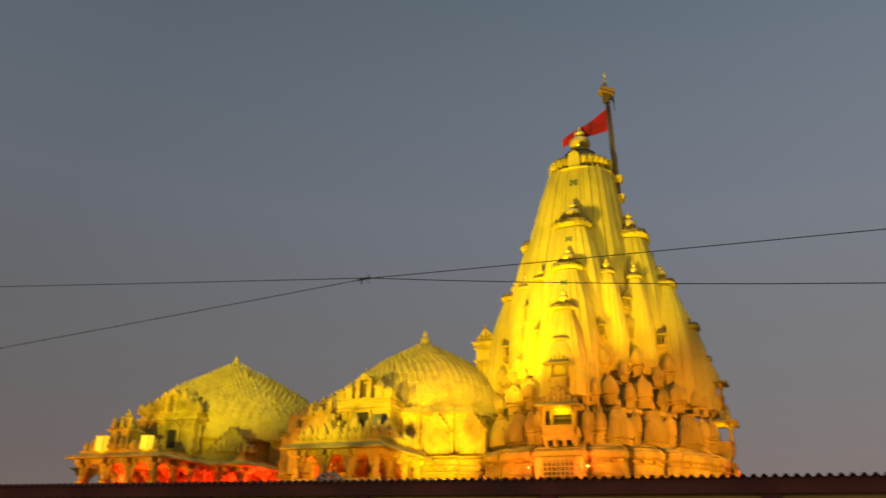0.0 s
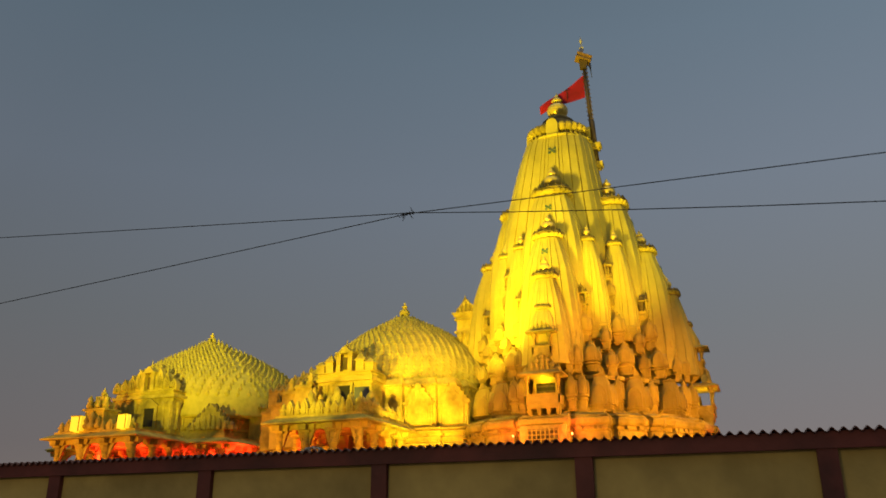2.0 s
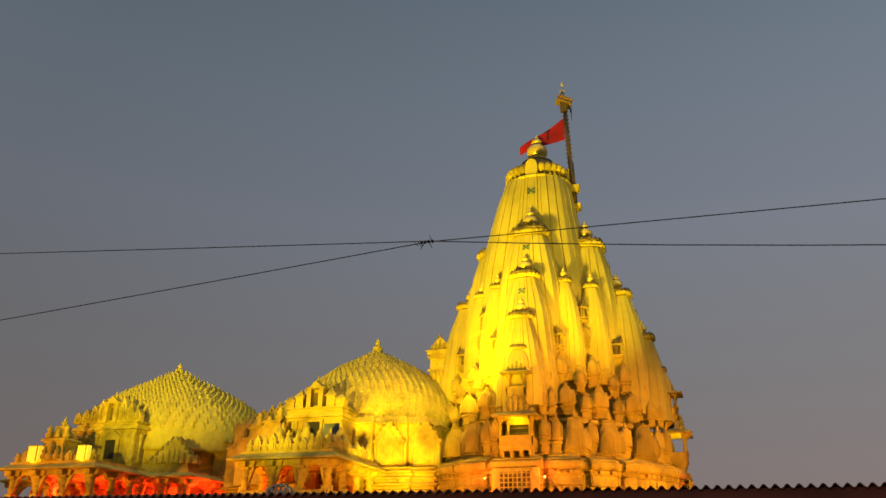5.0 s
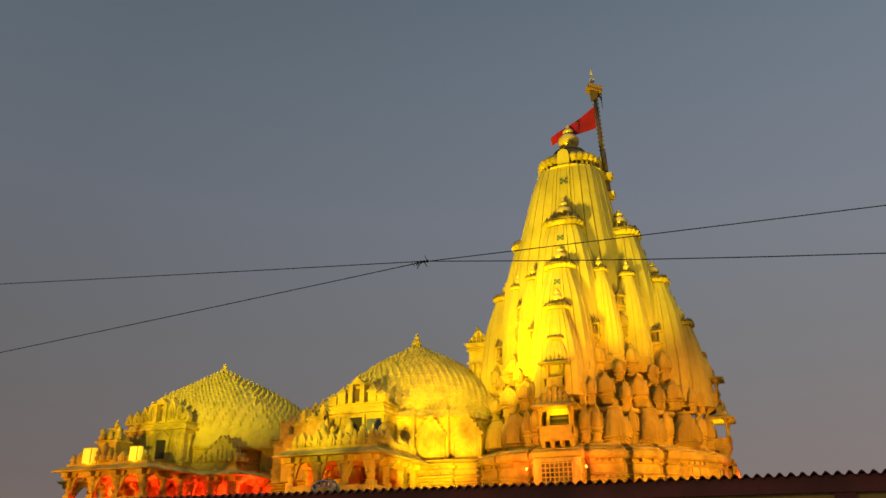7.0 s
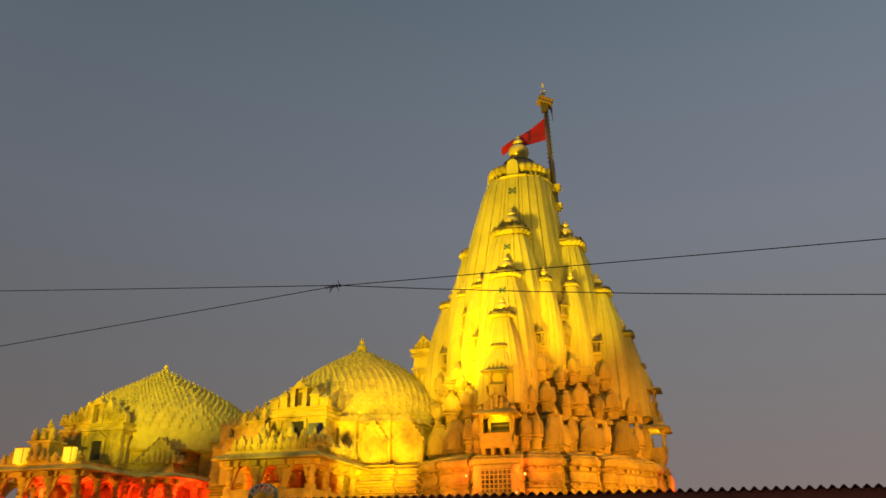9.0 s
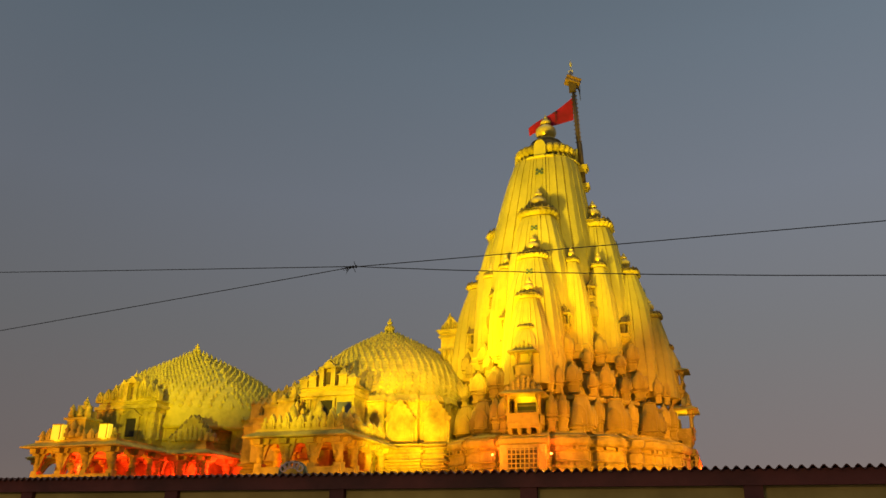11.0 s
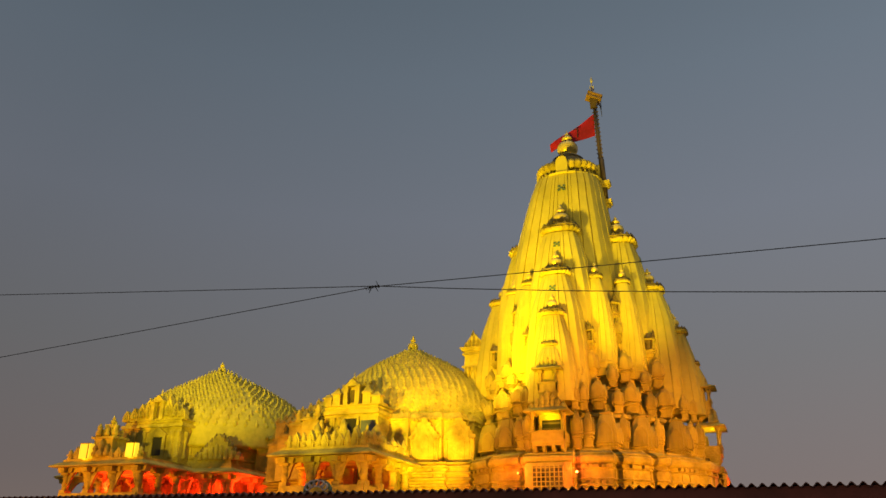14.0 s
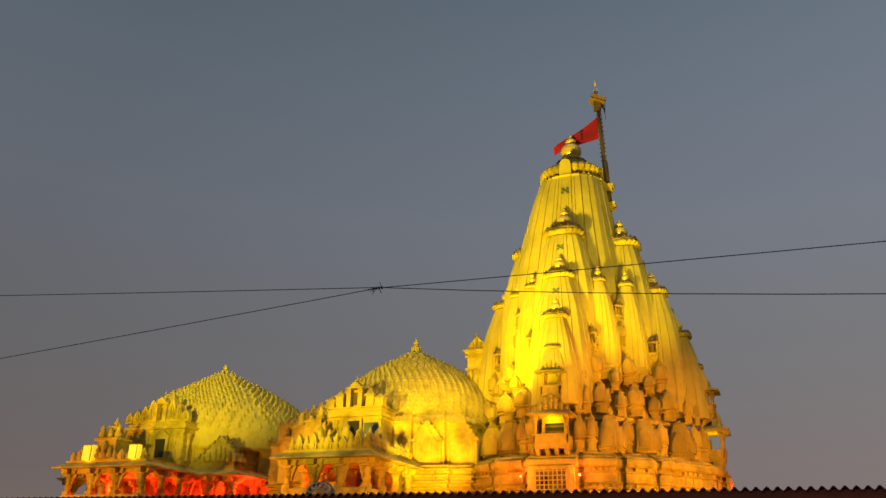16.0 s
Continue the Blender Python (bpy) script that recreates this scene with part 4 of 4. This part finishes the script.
for x, w in ((5.8, 2.7), (9.0, 2.7), (-5.8, 2.7), (-9.0, 2.7)):
    niche_panel(hall, x, -9.72 if abs(x) < 7.5 else -9.2, 10.6, w, 3.9)
for z in (10.6, 14.25):
    for x0, x1, y in ((4.45, 7.2, -9.75), (7.5, 9.4, -9.2)):
        for k in range(int((x1 - x0) / 0.34)):
            part("carved_block", Shape().box(-0.12, -0.16, 0, 0.12, 0.2, 0.22, top=0.7), STONE, hall, at=pose(x0 + 0.17 + k * 0.34, y, z))
# bay towards the entrance with its own studded roof
bay = part("roof_bay", Shape().loft([[(-15.2, -5.5, z0) , (-8.0, -5.5, z0), (-8.0, 5.5, z0), (-15.2, 5.5, z0)] if k == 0 else [(-12.0, -1.0, z0), (-5.0, -1.0, z0), (-5.0, 1.0, z0), (-12.0, 1.0, z0)] for k, z0 in enumerate((14.0, 17.0))])
           .box(-15.0, -5.3, 6.0, -8.0, 5.3, 14.0), STONE, hall, "sloping stone bay roof")
s = Shape()
for i in range(7):
    u = i / 7
    for j in range(9):
        v = j / 8
        stud(s, -15.2 + 3.2 * u + 0.05, (-5.5 + 4.5 * u) + v * (11.0 - 9.0 * u), 14.0 + 3.0 * u, 0.19, 0.5)
    for j in range(10):
        stud(s, -15.2 + 3.2 * u + j * 0.75, -5.5 + 4.5 * u, 14.0 + 3.0 * u, 0.19, 0.5)
tagged(part("roof_studs", s, STONE, bay), kind="stuff")

porch = part("porch", Shape().box(-3.3, -20.0, 0, 4.6, -10.9, 6.7).box(-3.6, -20.3, 6.7, 4.9, -10.9, 6.95), STONE, hall, "pillared side porch", pose(0.7, 0, 0))
for x in (-2.9, -0.5, 1.9, 4.2):
    pillar(porch, x, -19.6, 6.95, 9.9)
for y in (-17.0, -14.4, -11.8):
    pillar(porch, 4.2, y, 6.95, 9.9)
    pillar(porch, -2.9, y, 6.95, 9.9)
for a, b in ((-2.9, -0.5), (-0.5, 1.9), (1.9, 4.2)):
    porch_arch(porch, a + 0.3, b - 0.3, -19.6, 7.0, 9.9)
part("porch_ceiling", Shape().box(-3.3, -20.0, 9.9, 4.6, -10.9, 10.15), STONE, porch)
for x0, x1 in ((-2.6, -0.6), (1.2, 3.6)):
    part("porch_back_wall", Shape().box(x0, -12.2, 6.95, x1, -11.6, 9.9), STONE, porch)
eave(porch, -3.3, 4.6, -20.0, -10.9, 9.95, 0.8)
part("railing", Shape().box(-3.1, -20.1, 6.95, 4.4, -19.8, 7.7).box(4.1, -20.0, 6.95, 4.4, -11.0, 7.7), STONE, porch, "low stone rail")
lump_row(porch, -3.0, 4.4, -19.6, 10.6, 11, 1.2, 3)
part("side_parapet", Shape().box(4.0, -19.4, 10.6, 4.4, -11.5, 11.3), STONE, porch)
rnd = random.Random(17)
for k in range(8):
    h = rnd.uniform(0.9, 1.6)
    part("carved_crest", Shape().lathe([(0.4, 0), (0.45, h * 0.2), (0.26, h * 0.36), (0.42, h * 0.55), (0.22, h * 0.75), (0.05, h)], 9), STONE, porch, at=pose(4.1, -19.0 + k * 0.95, 10.7, 0, rnd.uniform(-6, 6)))
for x, h in ((-1.2, 2.3), (0.9, 2.6), (2.0, 2.1), (3.6, 2.2)):
    part("carved_crest", Shape().box(-0.5, -0.4, 0, 0.5, 0.4, 0.5).lathe([(0.38, 0.5), (0.5, 0.8), (0.3, h * 0.45), (0.5, h * 0.6), (0.28, h * 0.75), (0.3, h * 0.85), (0.03, h)], 10), STONE, porch, "weathered seated carving", pose(x, -17.6 + x * 0.3, 10.7))
block = part("upper_storey", Shape().box(-2.7, -12.6, 10.5, 2.7, -8.6, 15.2).box(-2.9, -12.9, 14.6, 2.9, -8.6, 14.9), STONE, hall, "upper porch storey with a dark window", pose(-0.3, 0, 0))
rnd = random.Random(11)
for x0, x1, y0, y1, top in ((-4.4, -2.7, -13.6, -9.0, 14.4), (-6.0, -4.4, -13.2, -8.8, 14.0), (-7.6, -6.0, -12.4, -8.6, 13.2), (-9.2, -7.6, -11.4, -8.2, 12.6), (-3.2, -0.6, -14.4, -12.6, 12.6)):
    ledge = part("carved_step", Shape().box(x0, y0, 9.0, x1, y1, top).box(x0 - 0.1, y0 - 0.12, top - 0.3, x1, y1, top - 0.12), STONE, block, "stepped ledge with weathered carvings")
    for k in range(6):
        h = rnd.uniform(0.8, 1.7)
        w = rnd.uniform(0.22, 0.42)
        part("carved_crest", Shape().lathe([(w, 0), (w * 1.1, h * 0.2), (w * 0.6, h * 0.36), (w, h * 0.55), (w * 0.5, h * 0.75), (w * 0.55, h * 0.84), (0.02, h)], 8), STONE, ledge,
             at=pose(rnd.uniform(x0 + 0.2, x1 - 0.2), y0 + 0.3 + k * (y1 - y0 - 0.4) / 6, top, rnd.uniform(-6, 6), rnd.uniform(-6, 6)))
part("window", Shape().box(-0.6, -12.75, 12.4, 0.7, -12.55, 14.2), DARK, block, "dark window opening")
# flat panel coloured like the sky, standing in for an opening through the wall
part("screen", Shape().box(1.1, -12.72, 12.5, 2.5, -12.56, 14.0), SKY_GREY, block, "sky-grey panel in place of an opening in the wall")
part("carved_crest", Shape().slab([(1.2, 12.5), (2.4, 12.5), (2.1, 13.0), (1.95, 13.05), (1.9, 13.4), (1.8, 13.6), (1.7, 13.4), (1.65, 13.1), (1.3, 12.95)], -12.8, -12.7), STONE, block)
part("window_frame", Shape().box(-0.85, -12.82, 12.2, -0.6, -12.5, 14.4).box(0.7, -12.82, 12.2, 0.95, -12.5, 14.4).box(-0.6, -12.82, 14.2, 0.7, -12.5, 14.4), STONE, block)
for z, d in ((12.0, 0.1), (13.3, 0.05), (14.35, 0.08)):
    part("moulding", Shape().box(-2.7 - d, -12.6 - d, z, -0.86, -12.5, z + 0.18), STONE, block)
    part("moulding", Shape().box(2.6, -12.58, z, 2.7 + d, -9.8, z + 0.18), STONE, block)
for x in (-2.4, -1.7, -1.05):
    part("pilaster", Shape().lathe([(0.2, 12.2), (0.14, 12.4), (0.14, 13.8), (0.22, 14.1), (0.24, 14.35)], 8, m=pose(x, -12.62, 0)), STONE, block)
gable(block, 0.0, -12.5, 15.5, 5.4, 2.5)
s = Shape()
for i in range(11):
    u = i / 11
    for j in range(int((10.6 - 9.6 * u) / 0.66) + 1):
        stud(s, -8.6 + 7.3 * u + 0.66 * j, -11.0 + 3.6 * u, 14.5 + 4.3 * u, 0.19, 0.5)
    for j in range(4):
        stud(s, -8.7 + 7.3 * u, -11.0 + 3.6 * u + 0.6 * j, 14.5 + 4.3 * u, 0.19, 0.5)
foot = [(-8.8, -11.1), (2.2, -11.1), (2.2, -7.0), (-8.8, -7.0)]
s.loft([[(x, y, 12.0) for x, y in foot], [(x, y, 14.5) for x, y in foot], [(-1.3, -7.4, 18.8), (-0.2, -7.4, 18.8), (-0.2, -5.0, 18.8), (-1.3, -5.0, 18.8)]])
part("bay_roof", s, STONE, block, "studded sloping roof behind the gable")

# entrance hall
entry = thing("entrance_hall", (-42.42, 0, 0), "open pillared entrance hall with a studded dome, red light inside", "temple hall")
EM = [(0.0, 12.4), (1.2, 12.4), (1.3, 12.0), (6.0, 11.6), (6.2, 11.8), (6.9, 11.8), (6.95, 11.3)]
part("platform", Shape().loft([square_ring(r, 0.5, z) for z, r in EM]), STONE, entry, "banded stone platform")
for x, y in ((-10, -10.2), (-5.2, -10.8), (5.2, -10.8), (7.6, -10.4), (10, -9.8), (10.2, -6.5), (10.2, -3), (10.2, 1), (10.2, 5), (-10.2, -5), (-10.2, 0)):
    pillar(entry, x, y, 6.95, 9.9, 0.5)
for a, b, y in ((-10, -5.2, -10.4), (5.2, 7.6, -10.5), (7.6, 10, -10.0)):
    porch_arch(entry, a + 0.4, b - 0.4, y, 7.0, 9.9)
for k in range(7):
    pillar(entry, -8.4 + 2.8 * k, -8.6, 6.95, 9.9, 0.42)
part("inner_wall", Shape().box(-8.5, -7.0, 6.95, 8.5, 8, 9.9), STONE, entry, "inner stone wall")
part("hall_ceiling", Shape().box(-11, -11.2, 9.9, 11, 11, 10.15), STONE, entry)
eave(entry, -9.4, 10.8, -11.0, 11.0, 9.95, 1.0)
part("railing", Shape().box(-10.6, -11.3, 6.95, 10.6, -11.0, 7.7).box(10.4, -11.0, 6.95, 10.7, 10, 7.7), STONE, entry, "low stone rail")
UM = [(10.6, 10.4), (10.6, 10.9), (10.3, 11.0), (10.3, 11.6), (10.45, 11.7), (10.45, 11.85), (10.25, 11.95), (10.25, 12.8), (10.5, 12.95), (10.4, 13.1)]
part("upper_wall", Shape().lathe(UM, 48, False), STONE, entry, "plain banded upper wall")
studded_roof(entry, [(13.0, 10.3), (15.0, 9.9), (16.5, 9.2), (18.0, 7.9), (19.2, 6.4), (20.2, 4.9), (21.1, 3.4), (22.0, 1.9), (22.8, 0.7)], 15.2, 20, 0.68, 0.5, 1.5, 0.28, 0, 1.25, 3.0)
for z, r in ((13.15, 10.4), (13.9, 10.25), (14.6, 10.05), (15.2, 9.9)):
    part("roof_course", Shape().lathe([(r - 0.4, z), (r + 0.08, z + 0.05), (r + 0.14, z + 0.12), (r + 0.06, z + 0.22), (r - 0.4, z + 0.26)], 72), DOME, entry)
part("side_ledge", Shape().box(5.0, -10.8, 10.5, 10.6, -9.4, 10.95).box(5.2, -10.6, 10.95, 10.4, -9.4, 11.3), STONE, entry, "carved ledge over the eave")
rise = [(2.7, 0.0), (2.7, 0.35), (2.15, 0.4), (2.15, 0.8), (1.65, 0.85), (1.65, 1.25), (1.15, 1.3), (1.15, 1.7), (0.65, 1.75), (0.65, 2.1), (0.3, 2.2)]
crest_wall = part("stepped_crest", Shape().slab([(x, z) for x, z in rise] + [(0, 2.6)] + [(-x, z) for x, z in rise[::-1]], -0.25, 0.5), STONE, entry, "weathered stepped crest with carvings", pose(8.6, -10.3, 11.3))
for x, z in rise[1::2]:
    for sx in (-x + 0.2, x - 0.2):
        part("crest_hump", DARK_HUMP, None, crest_wall, at=pose(sx, 0.0, z - 0.05) @ Matrix.Diagonal((0.24, 0.24, 0.62, 1)))
for k, x in enumerate((-1.9, -1.2, -0.55, 0.0, 0.55, 1.2, 1.9)):
    part("carved_crest", Shape().lathe([(0.28, 0), (0.3, 0.2), (0.18, 0.36), (0.28, 0.55), (0.15, 0.75), (0.17, 0.9), (0.02, 1.1)], 8), STONE, crest_wall, at=pose(x, -0.35, 0.0) @ Matrix.Diagonal((1, 1, 1.5 - abs(k - 3) * 0.25, 1)))
front = part("porch", Shape().box(-4.4, -18.0, 0, 5.0, -11.2, 6.6).box(-4.7, -18.3, 6.6, 5.3, -11.2, 6.95), STONE, entry, "projecting entrance porch", pose(1.2, 0, 0))
for x in (-4.0, -1.2, 1.7, 4.6):
    pillar(front, x, -17.6, 6.95, 10.0)
for y in (-15.0, -12.6):
    pillar(front, 4.6, y, 6.95, 10.0)
    pillar(front, -4.0, y, 6.95, 10.0)
for a, b in ((-4.0, -1.2), (-1.2, 1.7), (1.7, 4.6)):
    porch_arch(front, a + 0.3, b - 0.3, -17.6, 7.0, 10.0)
part("porch_ceiling", Shape().box(-4.4, -18.0, 10.0, 5.0, -11.2, 10.25), STONE, front)
eave(front, -4.4, 5.0, -18.0, -11.2, 10.05, 0.85)
part("railing", Shape().box(-4.2, -18.1, 6.95, 4.8, -17.8, 7.7).box(4.5, -18.0, 6.95, 4.8, -11.2, 7.7), STONE, front, "low stone rail")
lump_row(front, -4.2, 4.8, -17.6, 10.7, 11, 1.1, 8)
kiosk = part("roof_shrine", Shape().box(-1.1, -17.9, 10.8, 1.1, -16.2, 12.6).box(-1.35, -18.1, 12.6, 1.35, -16.0, 12.8).box(-0.85, -17.7, 12.8, 0.85, -16.4, 13.5).box(-0.5, -17.5, 13.5, 0.5, -16.6, 14.0), STONE, front, "carved roof shrine with a bud on top")
for x, z, w in ((-0.7, 11.0, 0.28), (0.0, 10.9, 0.42), (0.7, 11.0, 0.28), (-0.45, 12.85, 0.24), (0.45, 12.85, 0.24)):
    part("carved_crest", Shape().lathe([(w, 0), (w * 1.1, w), (w * 0.6, w * 1.6), (w, w * 2.4), (w * 0.5, w * 3.2), (0.02, w * 4)], 9), STONE, kiosk, at=pose(x, -18.05, z))
part("finial", finial_shape(0.28, 0.9, 10), STONE, kiosk, at=pose(0, -17.0, 14.0))
for x in (-0.95, 0.95):
    part("carved_crest", Shape().lathe([(0.3, 0), (0.35, 0.4), (0.2, 0.7), (0.28, 0.9), (0.04, 1.3)], 8), STONE, kiosk, at=pose(x, -17.6, 12.8))
block = part("upper_storey", Shape().box(-3.6, -11.0, 10.4, 3.6, -7.6, 15.3).box(-3.9, -11.3, 14.7, 3.9, -7.6, 15.0), STONE, entry, "upper porch storey with a dark doorway", pose(0.72, 0, 0))
part("doorway", Shape().box(0.35, -11.15, 11.9, 1.55, -10.95, 13.7), DARK, block)
part("door_frame", Shape().box(0.0, -11.25, 11.6, 0.35, -10.9, 13.9).box(1.55, -11.25, 11.6, 1.9, -10.9, 13.9).box(0.35, -11.25, 13.7, 1.55, -10.9, 13.9).slab([(-0.2, 13.9), (2.1, 13.9), (0.95, 14.7)], -11.3, -10.9), STONE, block)
for z, d in ((10.75, 0.1), (11.35, 0.06), (12.9, 0.05), (14.25, 0.1)):
    for x0, x1 in ((-3.7, -0.28), (2.18, 3.7)):
        part("moulding", Shape().box(x0, -11.0 - d, z, x1, -10.9, z + 0.2), STONE, block)
    part("moulding", Shape().box(3.5, -10.98, z, 3.6 + d, -7.6, z + 0.2), STONE, block)
for x in (-3.3, -2.1, -0.9, 2.6, 3.35):
    part("pilaster", Shape().lathe([(0.24, 11.55), (0.26, 11.75), (0.17, 11.85), (0.17, 12.9), (0.17, 13.6), (0.26, 13.85), (0.28, 14.25)], 8, m=pose(x, -11.02, 0)), STONE, block)
for y in (-10.2, -9.2, -8.2):
    part("pilaster", Shape().lathe([(0.24, 11.55), (0.26, 11.75), (0.17, 11.85), (0.17, 13.6), (0.26, 13.85), (0.28, 14.25)], 8, m=pose(3.62, y, 0)), STONE, block)
gable(block, 0.3, -10.9, 15.5, 6.6, 2.7, True)
s = Shape().loft([[(-3.5, -10.0, 15.0), (3.5, -10.0, 15.0), (3.5, -6.0, 15.0), (-3.5, -6.0, 15.0)], [(-2.0, -7.4, 18.4), (2.0, -7.4, 18.4), (2.0, -5.0, 18.4), (-2.0, -5.0, 18.4)]])
for i in range(6):
    for j in range(9):
        stud(s, -3.2 + 0.24 * i + (0.8 - 0.06 * i) * j, -10.0 + 0.44 * i, 15.1 + 0.56 * i, 0.18, 0.48)
part("bay_roof", s, STONE, block, "studded sloping roof behind the gable")

# box floodlights on the porch roof
for x, size in ((-42.9, 0.8), (-37.5, 0.72)):
    box = thing("floodlight", (x, -18.3, 10.75), "square floodlight housing glowing yellow on the porch roof", "floodlight", "floodlights on the porch")
    box.scale = (size, size, size)
    part("housing", Shape().box(-0.7, -0.1, 0.05, 0.85, 0.5, 1.75).box(-0.2, 0.0, -0.1, 0.3, 0.4, 0.05), GLOW_YELLOW, box)
    part("shutter", Shape().box(0.5, -0.16, 0.02, 0.62, -0.08, 1.78).box(-0.74, -0.16, 1.7, 0.88, -0.08, 1.8), STONE, box)

# painted welcome arch in front of the hall porch
arch = thing("garden_arch", (-14.1, -24.5, 0), "green painted arch with pale rings, in front of the porch", "arch")
pts = [(1.12 * math.cos(math.pi * k / 16), 6.8 + 0.85 * math.sin(math.pi * k / 16)) for k in range(17)]
pts += [(x * 0.84, 6.8 + (z - 6.8) * 0.8) for x, z in pts[::-1]]
part("arch_band", Shape().slab(pts, -0.15, 0.15), GREEN, arch)
for x in (-1.02, 1.02):
    part("post", Shape().box(x - 0.1, -0.15, 0, x + 0.1, 0.15, 6.82), GREEN, arch)
for k in range(5):
    a = math.pi * (k + 1) / 6
    rim = [(0.27 * math.cos(t), 0.27 * math.sin(t)) for t in [2 * math.pi * j / 16 for j in range(16)]]
    s = Shape()
    s.loft([[(x * f, d, z * f) for x, z in rim] for f, d in ((1, -0.08), (1, 0.08), (0.7, 0.08), (0.7, -0.08), (1, -0.08))], caps=False)
    part("ring", s, PALE, arch, "pale ring", pose(0.78 * math.cos(a), -0.25, 6.85 + 0.5 * math.sin(a)))

# ---- shed along the lane ----
SHED = pose(13.588, -65.75, 0, 0, 0, 1.289)
shed = thing("shed", (0, 0, 0), "long shed with maroon posts, cream wall panels and a corrugated roof", "shed")
shed.matrix_world = SHED
BAY, LOW, HIGH = 3.0, 2.497, 2.72
for k in range(-12, 9):
    part("post", Shape().box(k * BAY, -0.03, 0, k * BAY + 0.24, 0.2, LOW), MAROON, shed)
    part("wall_panel", Shape().box(k * BAY + 0.24, 0.06, 0, (k + 1) * BAY, 0.2, LOW), CREAM, shed)
part("beam", Shape().box(-12 * BAY, -0.05, LOW, 9 * BAY, 0.22, HIGH - 0.02), MAROON, shed, "maroon edge beam")
wave, under = [], []
step_n = 8
for k in range(int(21 * BAY / 0.132 * step_n)):
    x = -12 * BAY + k * 0.132 / step_n
    wave.append((x, 0.027 * math.cos(2 * math.pi * k / step_n)))
n = len(wave)
vs, fs = [], []
for y, z in ((-0.1, HIGH), (4.0, HIGH - 0.35)):
    vs += [(x, y, z + d) for x, d in wave] + [(x, y, z + d - 0.014) for x, d in wave]
for k in range(n - 1):
    a, b, c2, d2 = k, n + k, 2 * n + k, 3 * n + k
    fs += [(a, a + 1, c2 + 1, c2), (b, d2, d2 + 1, b + 1), (a, b, b + 1, a + 1), (c2, c2 + 1, d2 + 1, d2)]
part("corrugated_roof", Shape().add(vs, fs), SHEET, shed, "dark wavy corrugated roof sheet")
part("back_wall", Shape().box(-12 * BAY, 3.7, 0, 9 * BAY, 3.85, HIGH - 0.42), CREAM, shed)


# ---- overhead cables ----
def cable(label, pts, r=0.0042):
    curve = bpy.data.curves.new("overhead_cable", "CURVE")
    curve.dimensions, curve.bevel_depth, curve.bevel_resolution = "3D", r, 2
    sp = curve.splines.new("POLY")
    sp.points.add(len(pts) - 1)
    for p, q in zip(sp.points, pts):
        p.co = (*q, 1)
    ob = new("overhead_cable", curve)
    curve.materials.append(RUBBER)
    return tagged(ob, label, "cable", "overhead cables")


KNOT = (13.433, -71.087, 4.069)


def run(left, right, off, bow_l, bow_r):
    """A cable through the knot with its own slope to each side and a slight bow."""
    pts = []
    for i in range(-24, 25):
        x = i * 0.9
        a = left * x + bow_l * x * x if x < 0 else right * x + bow_r * x * x
        pts.append((KNOT[0] + x, KNOT[1] + off, KNOT[2] + a))
    return pts


tied = cable("thin black overhead cable tied to a second one", run(-0.088, -0.145, 0.0, 0.0004, 0.0055))
cable("thin black overhead cable crossing and tied to another", run(0.070, -0.024, 0.012, 0.0004, 0.0004))
for k in range(4):
    part("wire_loop", Shape().lathe([(0.011, -0.008), (0.016, 0), (0.011, 0.008)], 8), RUBBER, tied, at=pose(KNOT[0] + (k - 2) * 0.03, KNOT[1] + 0.006, KNOT[2] - 0.002, 0, 90, 0))
rnd = random.Random(4)
for k in range(6):
    part("loose_end", Shape().lathe([(0.0035, 0), (0.003, rnd.uniform(0.03, 0.075))], 5), RUBBER, tied, "frayed end of a wire tie",
         pose(KNOT[0] + (k - 4) * 0.028, KNOT[1], KNOT[2], 0, (180 if k < 5 else 0) + rnd.uniform(-50, 50), 0))

# poles that carry the cables
for x in (-21.6, 21.6):
    post = thing("utility_pole", (KNOT[0] + x, KNOT[1] + 0.08, 0), "plain steel utility pole carrying two cables", "utility pole", "utility poles")
    part("pole", Shape().lathe([(0.1, 0), (0.07, 6.6)], 10), STEEL, post)
    part("cross_arm", Shape().box(-0.3, -0.1, 6.0, 0.3, 0.02, 6.1), STEEL, post)

# ---- street lamp beyond the shed ----
lamp = thing("street_lamp", (24.6, -55.0, 0), "steel street lamp with a bright white head, behind the shed", "street lamp")
part("pole", Shape().lathe([(0.16, 0), (0.11, 6), (0.08, 10.6)], 12), STEEL, lamp)
part("arm", Shape().box(-2.2, -0.05, 10.5, 0.1, 0.05, 10.6), STEEL, lamp)
head = part("lamp_head", Shape().box(-2.7, -0.2, 10.42, -2.0, 0.2, 10.62, top=0.8), STEEL, lamp)
part("lamp_glass", Shape().lathe([(0.05, 10.0), (0.22, 10.06), (0.3, 10.22), (0.28, 10.41)], 16), GLOW, head, at=pose(-2.42, 0, 0.05))
bulb("street_bulb", (22.25, -55.0, 9.7), 900, WHITE, 0.2)
